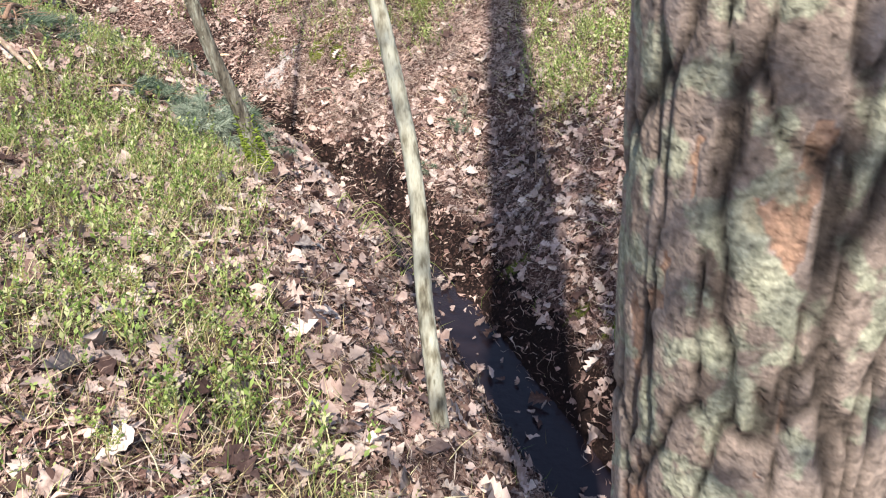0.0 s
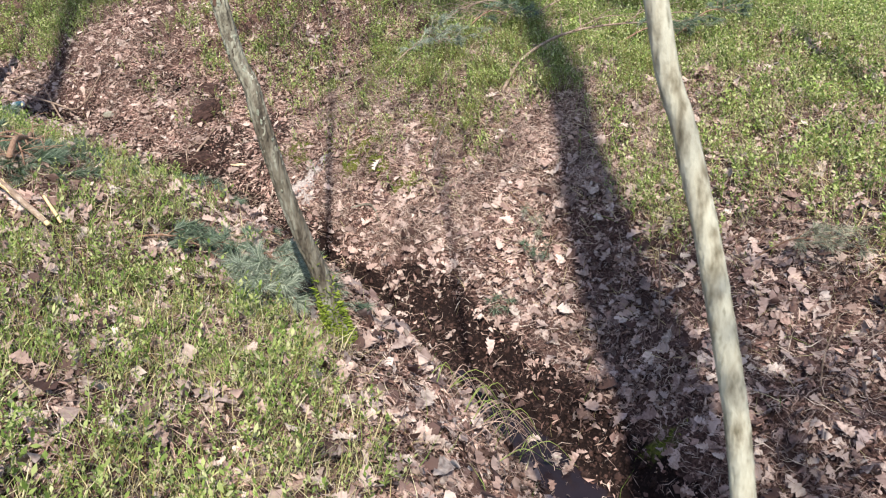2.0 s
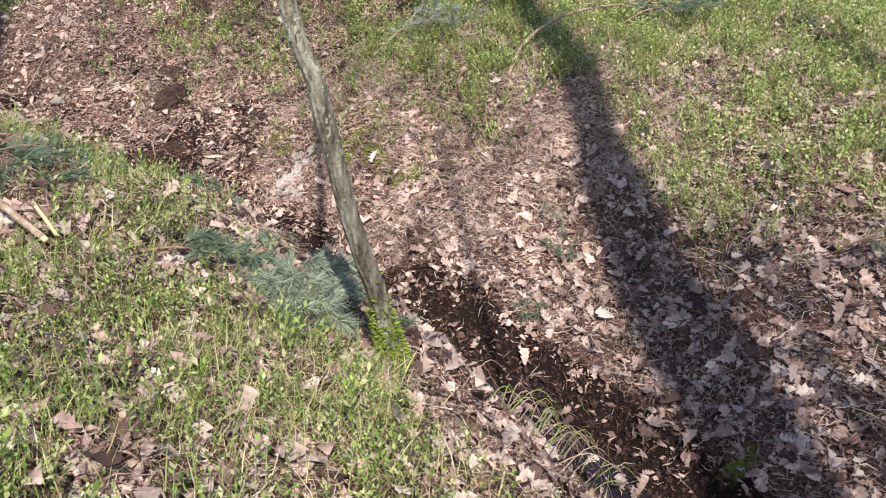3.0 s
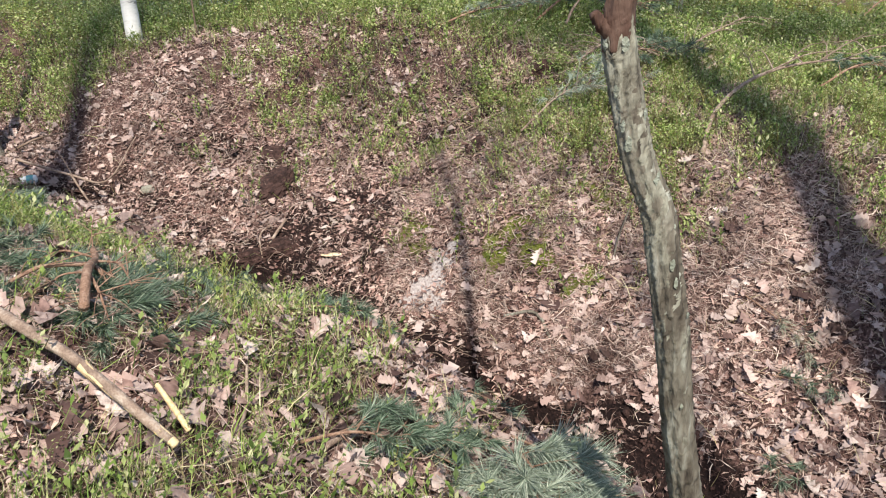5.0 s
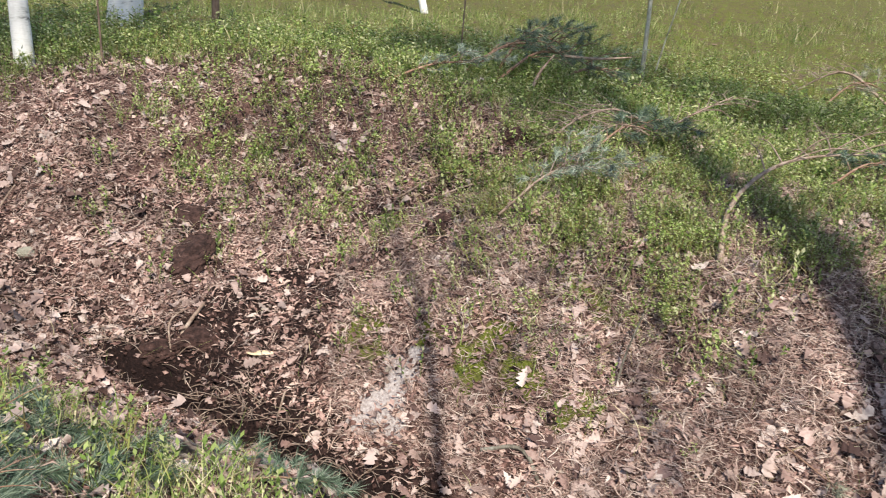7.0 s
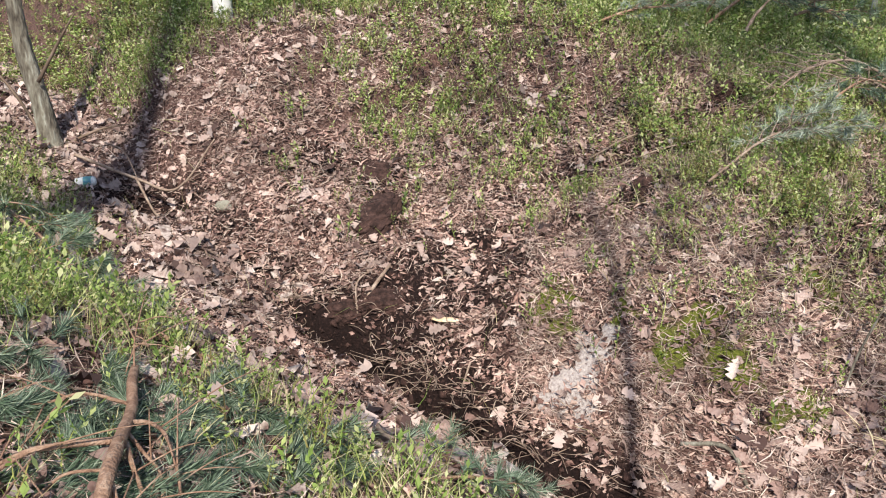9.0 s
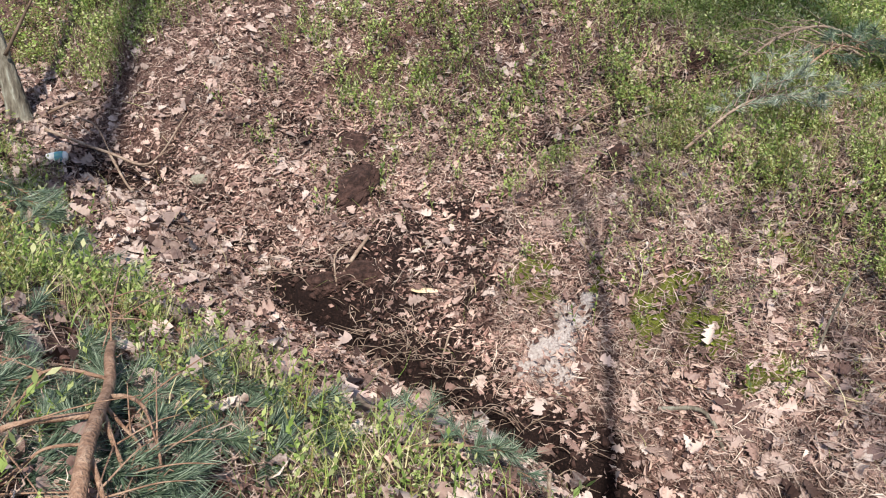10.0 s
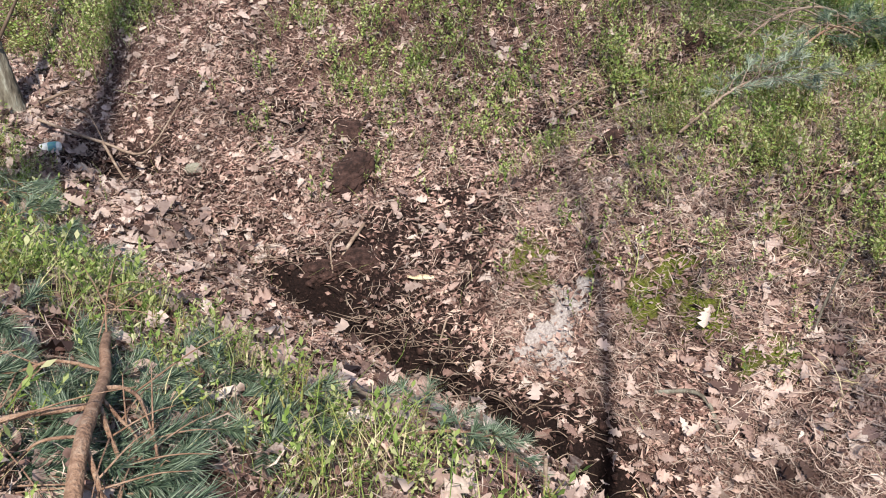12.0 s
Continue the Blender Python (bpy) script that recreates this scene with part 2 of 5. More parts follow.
def ground_material():
    """Humus and litter, with wet mud, ash-grey sand and moss where the ground's own layer says so."""
    m = bpy.data.materials.new("forest_floor")
    m.use_nodes = True
    t = m.node_tree
    b = t.nodes["Principled BSDF"]
    co = t.nodes.new("ShaderNodeTexCoord")
    at = t.nodes.new("ShaderNodeVertexColor")
    at.layer_name = "cover"
    sep = t.nodes.new("ShaderNodeSeparateColor")
    t.links.new(at.outputs[0], sep.inputs[0])

    def noise_node(scale, detail=8.0):
        n = t.nodes.new("ShaderNodeTexNoise")
        n.inputs["Scale"].default_value, n.inputs["Detail"].default_value, n.inputs["Roughness"].default_value = scale, detail, 0.65
        t.links.new(co.outputs["Object"], n.inputs["Vector"])
        return n.outputs["Fac"]

    def ramp_node(src, stops):
        r = t.nodes.new("ShaderNodeValToRGB")
        while len(r.color_ramp.elements) < len(stops):
            r.color_ramp.elements.new(0.5)
        for e, (p, c) in zip(r.color_ramp.elements, stops):
            e.position, e.color = p, (*c, 1)
        t.links.new(src, r.inputs[0])
        return r.outputs[0]

    fine, mid = noise_node(70), noise_node(9)

    def broken(channel):
        a = t.nodes.new("ShaderNodeMath")
        a.operation = "MULTIPLY_ADD"
        t.links.new(mid, a.inputs[0])
        a.inputs[1].default_value = 0.9
        t.links.new(channel, a.inputs[2])
        return ramp_node(a.outputs[0], [(0.72, (0, 0, 0)), (0.95, (1, 1, 1))])

    def mixed(fac, a, c):
        x = t.nodes.new("ShaderNodeMix")
        x.data_type = "RGBA"
        t.links.new(fac, x.inputs[0])
        t.links.new(a, x.inputs[6])
        t.links.new(c, x.inputs[7])
        return x.outputs[2]

    # humus tones set darker, to stand in for small shadows between the leaves
    litter = ramp_node(fine, [(0.3, (0.02, 0.011, 0.0095)), (0.45, (0.065, 0.036, 0.031)), (0.58, (0.16, 0.096, 0.083)), (0.72, (0.34, 0.232, 0.203))])
    soil = ramp_node(fine, [(0.3, (0.006, 0.0035, 0.0035)), (0.55, (0.017, 0.0088, 0.008)), (0.75, (0.048, 0.026, 0.022))])
    ash = ramp_node(fine, [(0.3, (0.24, 0.2, 0.19)), (0.5, (0.44, 0.39, 0.38)), (0.7, (0.58, 0.53, 0.52))])
    moss = ramp_node(fine, [(0.3, (0.05, 0.06, 0.012)), (0.5, (0.11, 0.13, 0.02)), (0.75, (0.22, 0.23, 0.05))])
    c = mixed(broken(sep.outputs[0]), litter, soil)
    c = mixed(broken(sep.outputs[1]), c, ash)
    c = mixed(broken(sep.outputs[2]), c, moss)
    t.links.new(c, b.inputs["Base Color"])
    b.inputs["Roughness"].default_value = 0.92
    b.inputs["Specular IOR Level"].default_value = 0.2
    bp = t.nodes.new("ShaderNodeBump")
    bp.inputs["Strength"].default_value, bp.inputs["Distance"].default_value = 0.9, 0.02
    t.links.new(fine, bp.inputs["Height"])
    t.links.new(bp.outputs[0], b.inputs["Normal"])
    return m


def water_material():
    m = bpy.data.materials.new("dark_shallow_water")
    m.use_nodes = True
    t = m.node_tree
    b = t.nodes["Principled BSDF"]
    b.inputs["Base Color"].default_value = (0.02, 0.0145, 0.019, 1)
    b.inputs["Roughness"].default_value, b.inputs["IOR"].default_value = 0.12, 1.33
    co = t.nodes.new("ShaderNodeTexCoord")
    n = t.nodes.new("ShaderNodeTexNoise")
    n.inputs["Scale"].default_value, n.inputs["Detail"].default_value = 22, 3
    t.links.new(co.outputs["Object"], n.inputs["Vector"])
    bp = t.nodes.new("ShaderNodeBump")
    bp.inputs["Strength"].default_value, bp.inputs["Distance"].default_value = 0.35, 0.01
    t.links.new(n.outputs["Fac"], bp.inputs["Height"])
    t.links.new(bp.outputs[0], b.inputs["Normal"])
    return m


# ---- the lie of the land ----
# ditch line: x, y, height of its bottom
DITCH = ((6.4, -6.6, -1.0), (5.2, -4.5, -0.93), (4.2, -2.75, -0.85), (3.35, -1.35, -0.76), (2.67, -0.2, -0.68), (1.95, 0.95, -0.6),
         (1.2, 2.0, -0.48), (0.75, 2.3, -0.38), (0.1, 2.62, -0.24), (-0.5, 2.95, -0.1), (-1.1, 3.3, 0.04), (-1.75, 3.75, 0.18),
         (-2.6, 4.5, 0.4), (-4.5, 6.2, 0.75), (-9.0, 10.0, 0.95))


def smooth(a, b, v):
    v = np.clip((np.asarray(v, float) - a) / (b - a), 0, 1)
    return v * v * (3 - 2 * v)


def ditch_at(x, y):
    """Distance from the ditch line (positive on the far bank), the way along it, and the height of its bottom."""
    x, y = np.asarray(x, float), np.asarray(y, float)
    best = np.full(x.shape, 1e9)
    dist, along, bottom, s0 = np.zeros(x.shape), np.zeros(x.shape), np.zeros(x.shape), -2.42
    for (ax, ay, az), (bx, by, bz) in zip(DITCH, DITCH[1:]):
        n = math.hypot(bx - ax, by - ay)
        ux, uy = (bx - ax) / n, (by - ay) / n
        wx, wy = x - ax, y - ay
        t = np.clip(wx * ux + wy * uy, 0, n)
        d = np.hypot(wx - t * ux, wy - t * uy)
        hit = d < best
        best = np.where(hit, d, best)
        dist = np.where(hit, np.where(uy * wx - ux * wy > 0, d, -d), dist)
        along = np.where(hit, s0 + t, along)
        bottom = np.where(hit, az + (bz - az) * t / n, bottom)
        s0 += n
    return dist, along, bottom


WAVES = [(w, rng.uniform(0, 6.28), rng.uniform(0, 6.28)) for w in (2.3, 1.7, 1.1, 0.8, 0.55, 0.42, 0.3, 0.23, 0.17, 0.13)]


def bumps(x, y):
    z = np.zeros(np.shape(x))
    for w, a, p in WAVES:
        z = z + 0.017 * w ** 0.75 * np.sin((x * math.cos(a) + y * math.sin(a)) * 6.283 / w + p + 1.3 * np.sin(y * 2.1 / w + p * 2))
    return z


def blotch(x, y, size, seed):
    """Soft uneven patches between -1 and 1."""
    r = np.random.default_rng(seed)
    z = np.zeros(np.shape(x))
    for k in range(6):
        a, p, w = r.uniform(0, 6.28), r.uniform(0, 6.28), size * r.uniform(0.6, 1.7)
        z = z + np.sin((x * math.cos(a) + y * math.sin(a)) * 6.283 / w + p + np.sin((x * math.sin(a) - y * math.cos(a)) * 4.1 / w + 2 * p))
    return np.clip(z / 3.0, -1, 1)


HOLLOWS = ((-0.48, 3.0, 0.18, 0.16), (-2.05, 4.02, 0.22, 0.3), (0.95, 2.2, 0.12, 0.12), (0.66, 3.05, 0.07, 0.06))


def land(x, y):
    d, s, zb = ditch_at(x, y)
    cap = 0.62 + 0.15 * smooth(6, 7.5, s) + 0.15 * smooth(10, 12, s)
    e = np.maximum(0, -d - 0.12)
    curve = 1 + 0.5 * smooth(6.6, 7.6, s) + 0.6 * smooth(8.2, 9.0, s) + 0.7 * smooth(8.8, 9.6, s)
    near = zb + (cap - zb) * (1 - np.exp(-((e / 0.98) ** curve)))
    h = 1.12 - 0.16 * smooth(5.6, 6.2, s) * (1 - smooth(6.7, 7.3, s)) + 0.12 * smooth(7, 7.5, s) - 0.79 * smooth(7.9, 9.8, s) + 0.55 * smooth(10.6, 12.2, s)
    steep = 0.95 - 0.2 * smooth(6.9, 7.4, s) * (1 - smooth(8.2, 8.8, s))
    e = np.maximum(0, d - 0.14)
    far = zb + h * (1 - np.exp(-e / steep)) + 0.095 * np.minimum(e, 3.6) + (1.12 - h) * smooth(1.5, 2.8, d)
    top = 1.26 + 0.010 * np.clip(d, 0, 4)
    k = 0.25
    far = np.minimum(far, top) - k * np.maximum(0, 1 - np.abs(far - top) / k) ** 2 / 4
    far = far + 0.05 * np.clip(d - 4, 0, 6) + 0.11 * np.clip(d - 10, 0, 30)
    z = np.where(d < 0, near, far)
    z = z - 0.13 * smooth(5.3, 5.8, s) * (1 - smooth(7.5, 8.0, s)) * smooth(0.3, 0.55, d) * (1 - smooth(0.95, 1.3, d))  # hollow under the bank's lip
    z = z - (0.23 * smooth(7.0, 7.8, s) * (1 - smooth(9.7, 10.3, s)) + 0.05) * (1 - 0.3 * smooth(7, 8, s) * (0.5 + 0.5 * blotch(x, y, 0.3, 74))) * np.exp(-((d + 0.01 + (0.02 * np.sin(s * 9) + 0.045 * blotch(x, y, 0.33, 73)) * smooth(7, 8, s)) / (0.105 - 0.02 * smooth(7, 8, s))) ** 4)
    for hx, hy, r, deep in HOLLOWS:
        z = z - deep * np.exp(-((x - hx) ** 2 + (y - hy) ** 2) / (r * r))
    return z + bumps(x, y) * (0.35 + 0.65 * smooth(0.1, 0.6, np.abs(d)))


def slope(x, y):
    h = 0.03
    n = np.stack([(land(x - h, y) - land(x + h, y)) / (2 * h), (land(x, y - h) - land(x, y + h)) / (2 * h), np.ones(np.shape(x))], -1)
    return n / np.linalg.norm(n, axis=-1, keepdims=True)


def z_at(x, y):
    return float(land(np.array([x]), np.array([y]))[0])


# patches of bare ground: x, y, reach along x, reach along y
SOIL = ((0.44, 4.25, 0.16, 0.13), (0.85, 4.25, 0.3, 0.16), (0.02, 3.75, 0.16, 0.12), (-0.69, 4.29, 0.16, 0.14), (-1.03, 4.33, 0.14, 0.12), (0.18, 3.14, 0.08, 0.14),
        (-0.5, 3.06, 0.26, 0.13), (-0.15, 2.8, 0.24, 0.1), (-1.22, 3.45, 0.22, 0.1), (-1.5, 3.75, 0.2, 0.12), (-0.25, 3.42, 0.25, 0.2), (0.86, 3.85, 0.12, 0.14),
        (-2.1, 4.0, 0.3, 0.22), (0.93, 2.2, 0.13, 0.08), (0.45, 2.45, 0.12, 0.05), (0.2, 3.5, 0.22, 0.12), (1.36, 4.5, 0.14, 0.08), (0.15, 4.05, 0.1, 0.07), (-0.95, 3.75, 0.1, 0.07), (-0.35, 3.75, 0.12, 0.07), (0.45, 3.75, 0.14, 0.06), (0.1, 3.3, 0.14, 0.1))
ASH = ((0.61, 2.84, 0.08, 0.14), (0.52, 2.77, 0.06, 0.08), (0.71, 2.95, 0.06, 0.06))
MOSSY = ((0.42, 3.18, 0.12, 0.12), (0.53, 3.02, 0.08, 0.07), (0.8, 2.98, 0.05, 0.07), (1.02, 2.83, 0.16, 0.12), (1.19, 2.65, 0.12, 0.1), (-0.67, 4.02, 0.12, 0.08), (1.48, 2.5, 0.14, 0.06),
         (3.5, -0.72, 0.07, 0.06), (3.36, -0.52, 0.06, 0.05), (3.97, -0.88, 0.08, 0.06), (3.02, 0.0, 0.1, 0.07), (1.55, 2.95, 0.14, 0.1), (2.62, -1.72, 0.12, 0.2))


# where cut boughs cover the ground: x, y, reach
BARE = ((-0.6, 0.9, 0.45), (-1.75, 2.35, 0.3), (0.6, 0.45, 0.28), (1.08, 0.42, 0.26), (-0.15, 0.22, 0.26), (-0.3, 0.75, 0.3))


def patches(x, y, spots):
    v = np.zeros(np.shape(x))
    x, y = x + 0.035 * np.sin(y * 23 + 1) + 0.02 * np.sin(y * 61 + x * 37), y + 0.035 * np.sin(x * 19 + 2) + 0.02 * np.sin(x * 57 - y * 41)
    for px, py, rx, ry in spots:
        v = np.maximum(v, 1.25 * np.exp(-0.8 * (((x - px) / rx) ** 2 + ((y - py) / ry) ** 2)))
    return np.clip(v, 0, 1)


def dug(x, y):
    """Where the far side of the upper ditch has been dug over, 0 to 1."""
    d, s, zb = ditch_at(x, y)
    reach = 0.25 + 0.36 * np.exp(-(((s - 9.45) / 0.55) ** 2)) + 0.08 * blotch(x, y, 0.3, 71)
    return smooth(7.5, 8.2, s) * (1 - smooth(9.9, 10.5, s)) * smooth(-0.16, -0.04, d + 0.05 * blotch(x, y, 0.2, 72)) * (1 - smooth(0.5, 1.1, d / np.maximum(reach, 0.05)))


def muddy(x, y):
    d, s, zb = ditch_at(x, y)
    late = smooth(7.0, 7.8, s)
    wet = (1 - smooth(0.22 - 0.12 * late, 0.42 - 0.25 * late, np.abs(d - 0.03 + 0.05 * late))) * (1 - 0.75 * smooth(9.7, 10.3, s))
    return np.maximum(np.maximum(wet, patches(x, y, SOIL)), 0.9 * dug(x, y))


def greenery(x, y):
    """How thickly low shrubs and grass grow, 0 to 1."""
    d, s, zb = ditch_at(x, y)
    b = blotch(x, y, 1.1, 3)
    edge = 1.28 - 0.28 * smooth(7.2, 7.6, s) + 1.2 * smooth(8.4, 9.4, s) - 1.3 * smooth(11.2, 12.4, s)
    far = smooth(-0.15, 0.4, d - edge + 0.3 * b)
    far = far * np.where(d < 2.9, 1 - 0.45 * smooth(8.3, 9.4, s) * (1 - smooth(2.2, 2.9, d)), 1)
    far = far * np.where(d < 3.2, np.clip(0.72 + 0.5 * blotch(x, y, 0.8, 14) + 0.45 * blotch(x, y, 0.3, 15), 0.1, 1), 1)
    thin = np.clip(0.5 + 0.5 * blotch(x, y, 0.5, 17) + 0.6 * blotch(x, y, 0.24, 18), 0, 1) * smooth(8.0, 8.8, s) * (1 - smooth(11.3, 12.0, s)) * smooth(0.95, 1.45, d + 0.25 * b)
    far = np.maximum(far, thin)
    upper = smooth(12.0, 12.5, s) * smooth(0.25, 0.5, d + 0.15 * b)
    hump = np.clip(0.85 + 0.5 * blotch(x, y, 0.35, 6), 0, 1) * np.exp(-(((x - 1.75) / 0.75) ** 2 + ((y - 3.55) / 0.6) ** 2) ** 2)
    sprinkled = 0.42 * smooth(7.2, 7.8, s) * (1 - smooth(11.0, 11.6, s)) * smooth(0.35, 0.6, d) * np.clip(1.3 * blotch(x, y, 0.28, 41), 0, 1)
    far = np.maximum(np.maximum(np.maximum(far, upper), hump), sprinkled)
    rim = 1.12 - 0.62 * smooth(10.2, 11.0, s)
    close = smooth(-0.1, 0.2, -d - rim + 0.12 * b) * np.clip(0.68 + 0.55 * blotch(x, y, 0.7, 8), 0.15, 1)
    for px, py, r in BARE:
        close = close * (1 - 0.85 * np.exp(-(((x - px) ** 2 + (y - py) ** 2) / (r * r)) ** 2))
    g = np.where(d > 0, far, np.clip(close, 0, 1))
    g = np.maximum(g, smooth(5.0, 5.35, y + 0.15 * b) * smooth(2.3, 2.6, -x) * np.clip(0.8 + 0.4 * b, 0, 1))
    return np.clip(g * (1 - patches(x, y, SOIL)) * (1 - patches(x, y, ASH)), 0, 1)


# ---- mesh helpers ----
def mesh_of(name, verts, tris, mats=(), face_mats=None, soft=False):
    me = bpy.data.meshes.new(name)
    verts, tris = np.asarray(verts, np.float32), np.asarray(tris, np.int32)
    me.vertices.add(len(verts))
    me.vertices.foreach_set("co", verts.ravel())
    me.loops.add(tris.size)
    me.loops.foreach_set("vertex_index", tris.ravel())
    me.polygons.add(len(tris))
    me.polygons.foreach_set("loop_start", np.arange(0, tris.size, tris.shape[1], dtype=np.int32))
    if soft:
        me.polygons.foreach_set("use_smooth", np.ones(len(tris), bool))
    for m in mats:
        me.materials.append(m)
    if face_mats is not None:
        me.polygons.foreach_set("material_index", np.asarray(face_mats, np.int32))
    me.update(calc_edges=True)
    return me


def part(name, me, parent=None, label=""):
    ob = new(name, me)
    if parent is not None:
        ob.parent = parent
    return tagged(ob, label)


def empty(name, place, label, category, group=""):
    ob = new(name)
    ob.location = place
    bpy.context.view_layer.update()
    return tagged(ob, label, category, group)


def strewn(templates, places, frames, sizes, pick=None):
    """Copies of small templates (verts, tris) joined into one set of arrays."""
    vs, fs, base = [], [], 0
    pick = rng.integers(0, len(templates), len(places)) if pick is None else pick
    for k, (tv, tf) in enumerate(templates):
        on = pick == k
        n = int(on.sum())
        if not n:
            continue
        v = np.einsum("nij,kj->nki", frames[on], tv) * sizes[on][:, None, None] + places[on][:, None, :]
        f = tf[None] + (np.arange(n) * len(tv))[:, None, None] + base
        vs.append(v.reshape(-1, 3))
        fs.append(f.reshape(-1, tf.shape[1]))
        base += n * len(tv)
    return np.concatenate(vs), np.concatenate(fs)


def frames_on(normals, tilt, r=None):
    """Turned at random about the normals, which lean by about tilt (radians)."""
    r = r or rng
    n = len(normals)
    up = normals + r.normal(0, 1, (n, 3)) * tilt
    up /= np.linalg.norm(up, axis=1, keepdims=True)
    a = r.uniform(0, 2 * math.pi, n)
    side = np.stack([np.cos(a), np.sin(a), np.zeros(n)], 1)
    side -= up * (side * up).sum(1, keepdims=True)
    side /= np.linalg.norm(side, axis=1, keepdims=True)
    return np.stack([side, np.cross(up, side), up], 2)


def grid_tris(rows, cols, loop=False):
    i, j = np.meshgrid(np.arange(rows - 1), np.arange(cols if loop else cols - 1), indexing="ij")
    a, b = i * cols + j, i * cols + (j + 1) % cols
    c, d = (i + 1) * cols + (j + 1) % cols, (i + 1) * cols + j
    return np.concatenate([np.stack([a, b, c], -1).reshape(-1, 3), np.stack([a, c, d], -1).reshape(-1, 3)])


def curve_through(points, n):
    """A smooth line of n points through the given ones."""
    p = np.asarray(points, float)
    p = np.concatenate([[2 * p[0] - p[1]], p, [2 * p[-1] - p[-2]]])
    out = []
    for u in np.linspace(0, len(p) - 3 - 1e-6, n):
        i = int(u)
        t = u - i
        a, b, c, d = p[i : i + 4]
        out.append(0.5 * (2 * b + (c - a) * t + (2 * a - 5 * b + 4 * c - d) * t * t + (3 * b - a - 3 * c + d) * t ** 3))
    return np.array(out)


def tube(points, radii, sides=8, n=None, rough=0.0, seed=0, ridges=0, cap=True):
    """A tapered round limb along a smooth line; rough: uneven thickness."""
    r = np.random.default_rng(seed)
    n = n or max(6, 4 * len(points))
    line = curve_through(points, n) if len(points) > 2 else np.linspace(points[0], points[-1], n)
    rad = np.interp(np.linspace(0, 1, n), np.linspace(0, 1, len(radii)), radii)
    way = np.gradient(line, axis=0)
    way /= np.linalg.norm(way, axis=1, keepdims=True)
    ref = np.array([1.0, 0.13, 0.07]) if abs(way[:, 0]).mean() < 0.7 else np.array([0.1, 1.0, 0.2])
    u = np.cross(way, ref)
    u /= np.linalg.norm(u, axis=1, keepdims=True)
    v = np.cross(way, u)
    a = np.arange(sides) * 2 * math.pi / sides
    wob = 1 + rough * r.normal(0, 1, (n, sides)) * 0.5
    wob += rough * 0.2 * r.normal(0, 1, (n, 1))
    if ridges:
        wob += 0.9 * rough * np.sign(np.sin(a * ridges + np.cumsum(r.normal(0, 0.25, n))[:, None]))
    ring = line[:, None] + (np.cos(a)[None, :, None] * u[:, None] + np.sin(a)[None, :, None] * v[:, None]) * (rad[:, None] * wob)[..., None]
    verts = ring.reshape(-1, 3)
    tris = grid_tris(n, sides, True)
    if cap:
        k = len(verts)
        verts = np.concatenate([verts, line[:1] - way[:1] * rad[0] * 0.2, line[-1:] + way[-1:] * rad[-1] * 0.3])
        j = np.arange(sides)
        tris = np.concatenate([tris, np.stack([(j + 1) % sides, j, np.full(sides, k)], 1),
                               np.stack([(n - 1) * sides + j, (n - 1) * sides + (j + 1) % sides, np.full(sides, k + 1)], 1)])
    return verts, tris


def joined(pieces):
    vs, fs, base = [], [], 0
    for v, f in pieces:
        vs.append(v)
        fs.append(f + base)
        base += len(v)
    return np.concatenate(vs), np.concatenate(fs)



# ---- ground and water ----
def axis(lo, hi, step):
    core = np.arange(lo, hi + step / 2, step)
    out, s = [], step
    while sum(out) < 400:
        s *= 1.16
        out.append(s)
    return np.concatenate([(lo - np.cumsum(out))[::-1], core, hi + np.cumsum(out)])


gx, gy = axis(-4.0, 5.6, 0.045), axis(-3.6, 7.0, 0.045)
gx = np.concatenate([gx[gx < -1.3], np.arange(-1.29, 1.59, 0.022), gx[gx > 1.6]])  # closer where the ditch is cut narrow
gy = np.concatenate([gy[gy < 1.9], np.arange(1.91, 3.49, 0.022), gy[gy > 3.5]])
X, Y = np.meshgrid(gx, gy, indexing="ij")
me = mesh_of("ground", np.stack([X, Y, land(X, Y)], -1).reshape(-1, 3), grid_tris(len(gx), len(gy)), [ground_material()], soft=True)
cover = np.stack([0.85 * muddy(X, Y), patches(X, Y, ASH), np.maximum(0.55 * patches(X, Y, MOSSY), 0.32 * smooth(2.4, 3.4, ditch_at(X, Y)[0]) + 0.1 * greenery(X, Y)), np.ones(X.shape)], -1).reshape(-1, 4).astype(np.float32)
me.color_attributes.new("cover", "FLOAT_COLOR", "POINT").data.foreach_set("color", cover.ravel())
ground = tagged(new("ground", me), "uneven forest floor with a muddy ditch between two banks", "ground", kind="structure")

# shallow water lying along the lower ditch
n_w = 60
run = np.linspace(0, 1, n_w)
line = curve_through([(x, y, z) for x, y, z in DITCH[0:6]], n_w)
way = np.gradient(line[:, :2], axis=0)
way /= np.linalg.norm(way, axis=1, keepdims=True)
across = np.stack([way[:, 1], -way[:, 0]], 1)
rows_w = []
for k in np.linspace(-1, 1, 7):
    wide = 0.2 + 0.05 * np.sin(run * 31) - 0.14 * smooth(0.7, 1.0, run)
    rows_w.append(np.concatenate([line[:, :2] + across * (k * wide)[:, None], (line[:, 2] + 0.018 - 0.05 * smooth(0.8, 1.0, run))[:, None]], 1))
W = np.stack(rows_w, 1)
tagged(new("water", mesh_of("water", W.reshape(-1, 3), grid_tris(n_w, 7), [water_material()], soft=True)), "dark shallow water standing in the ditch", "water", kind="structure")


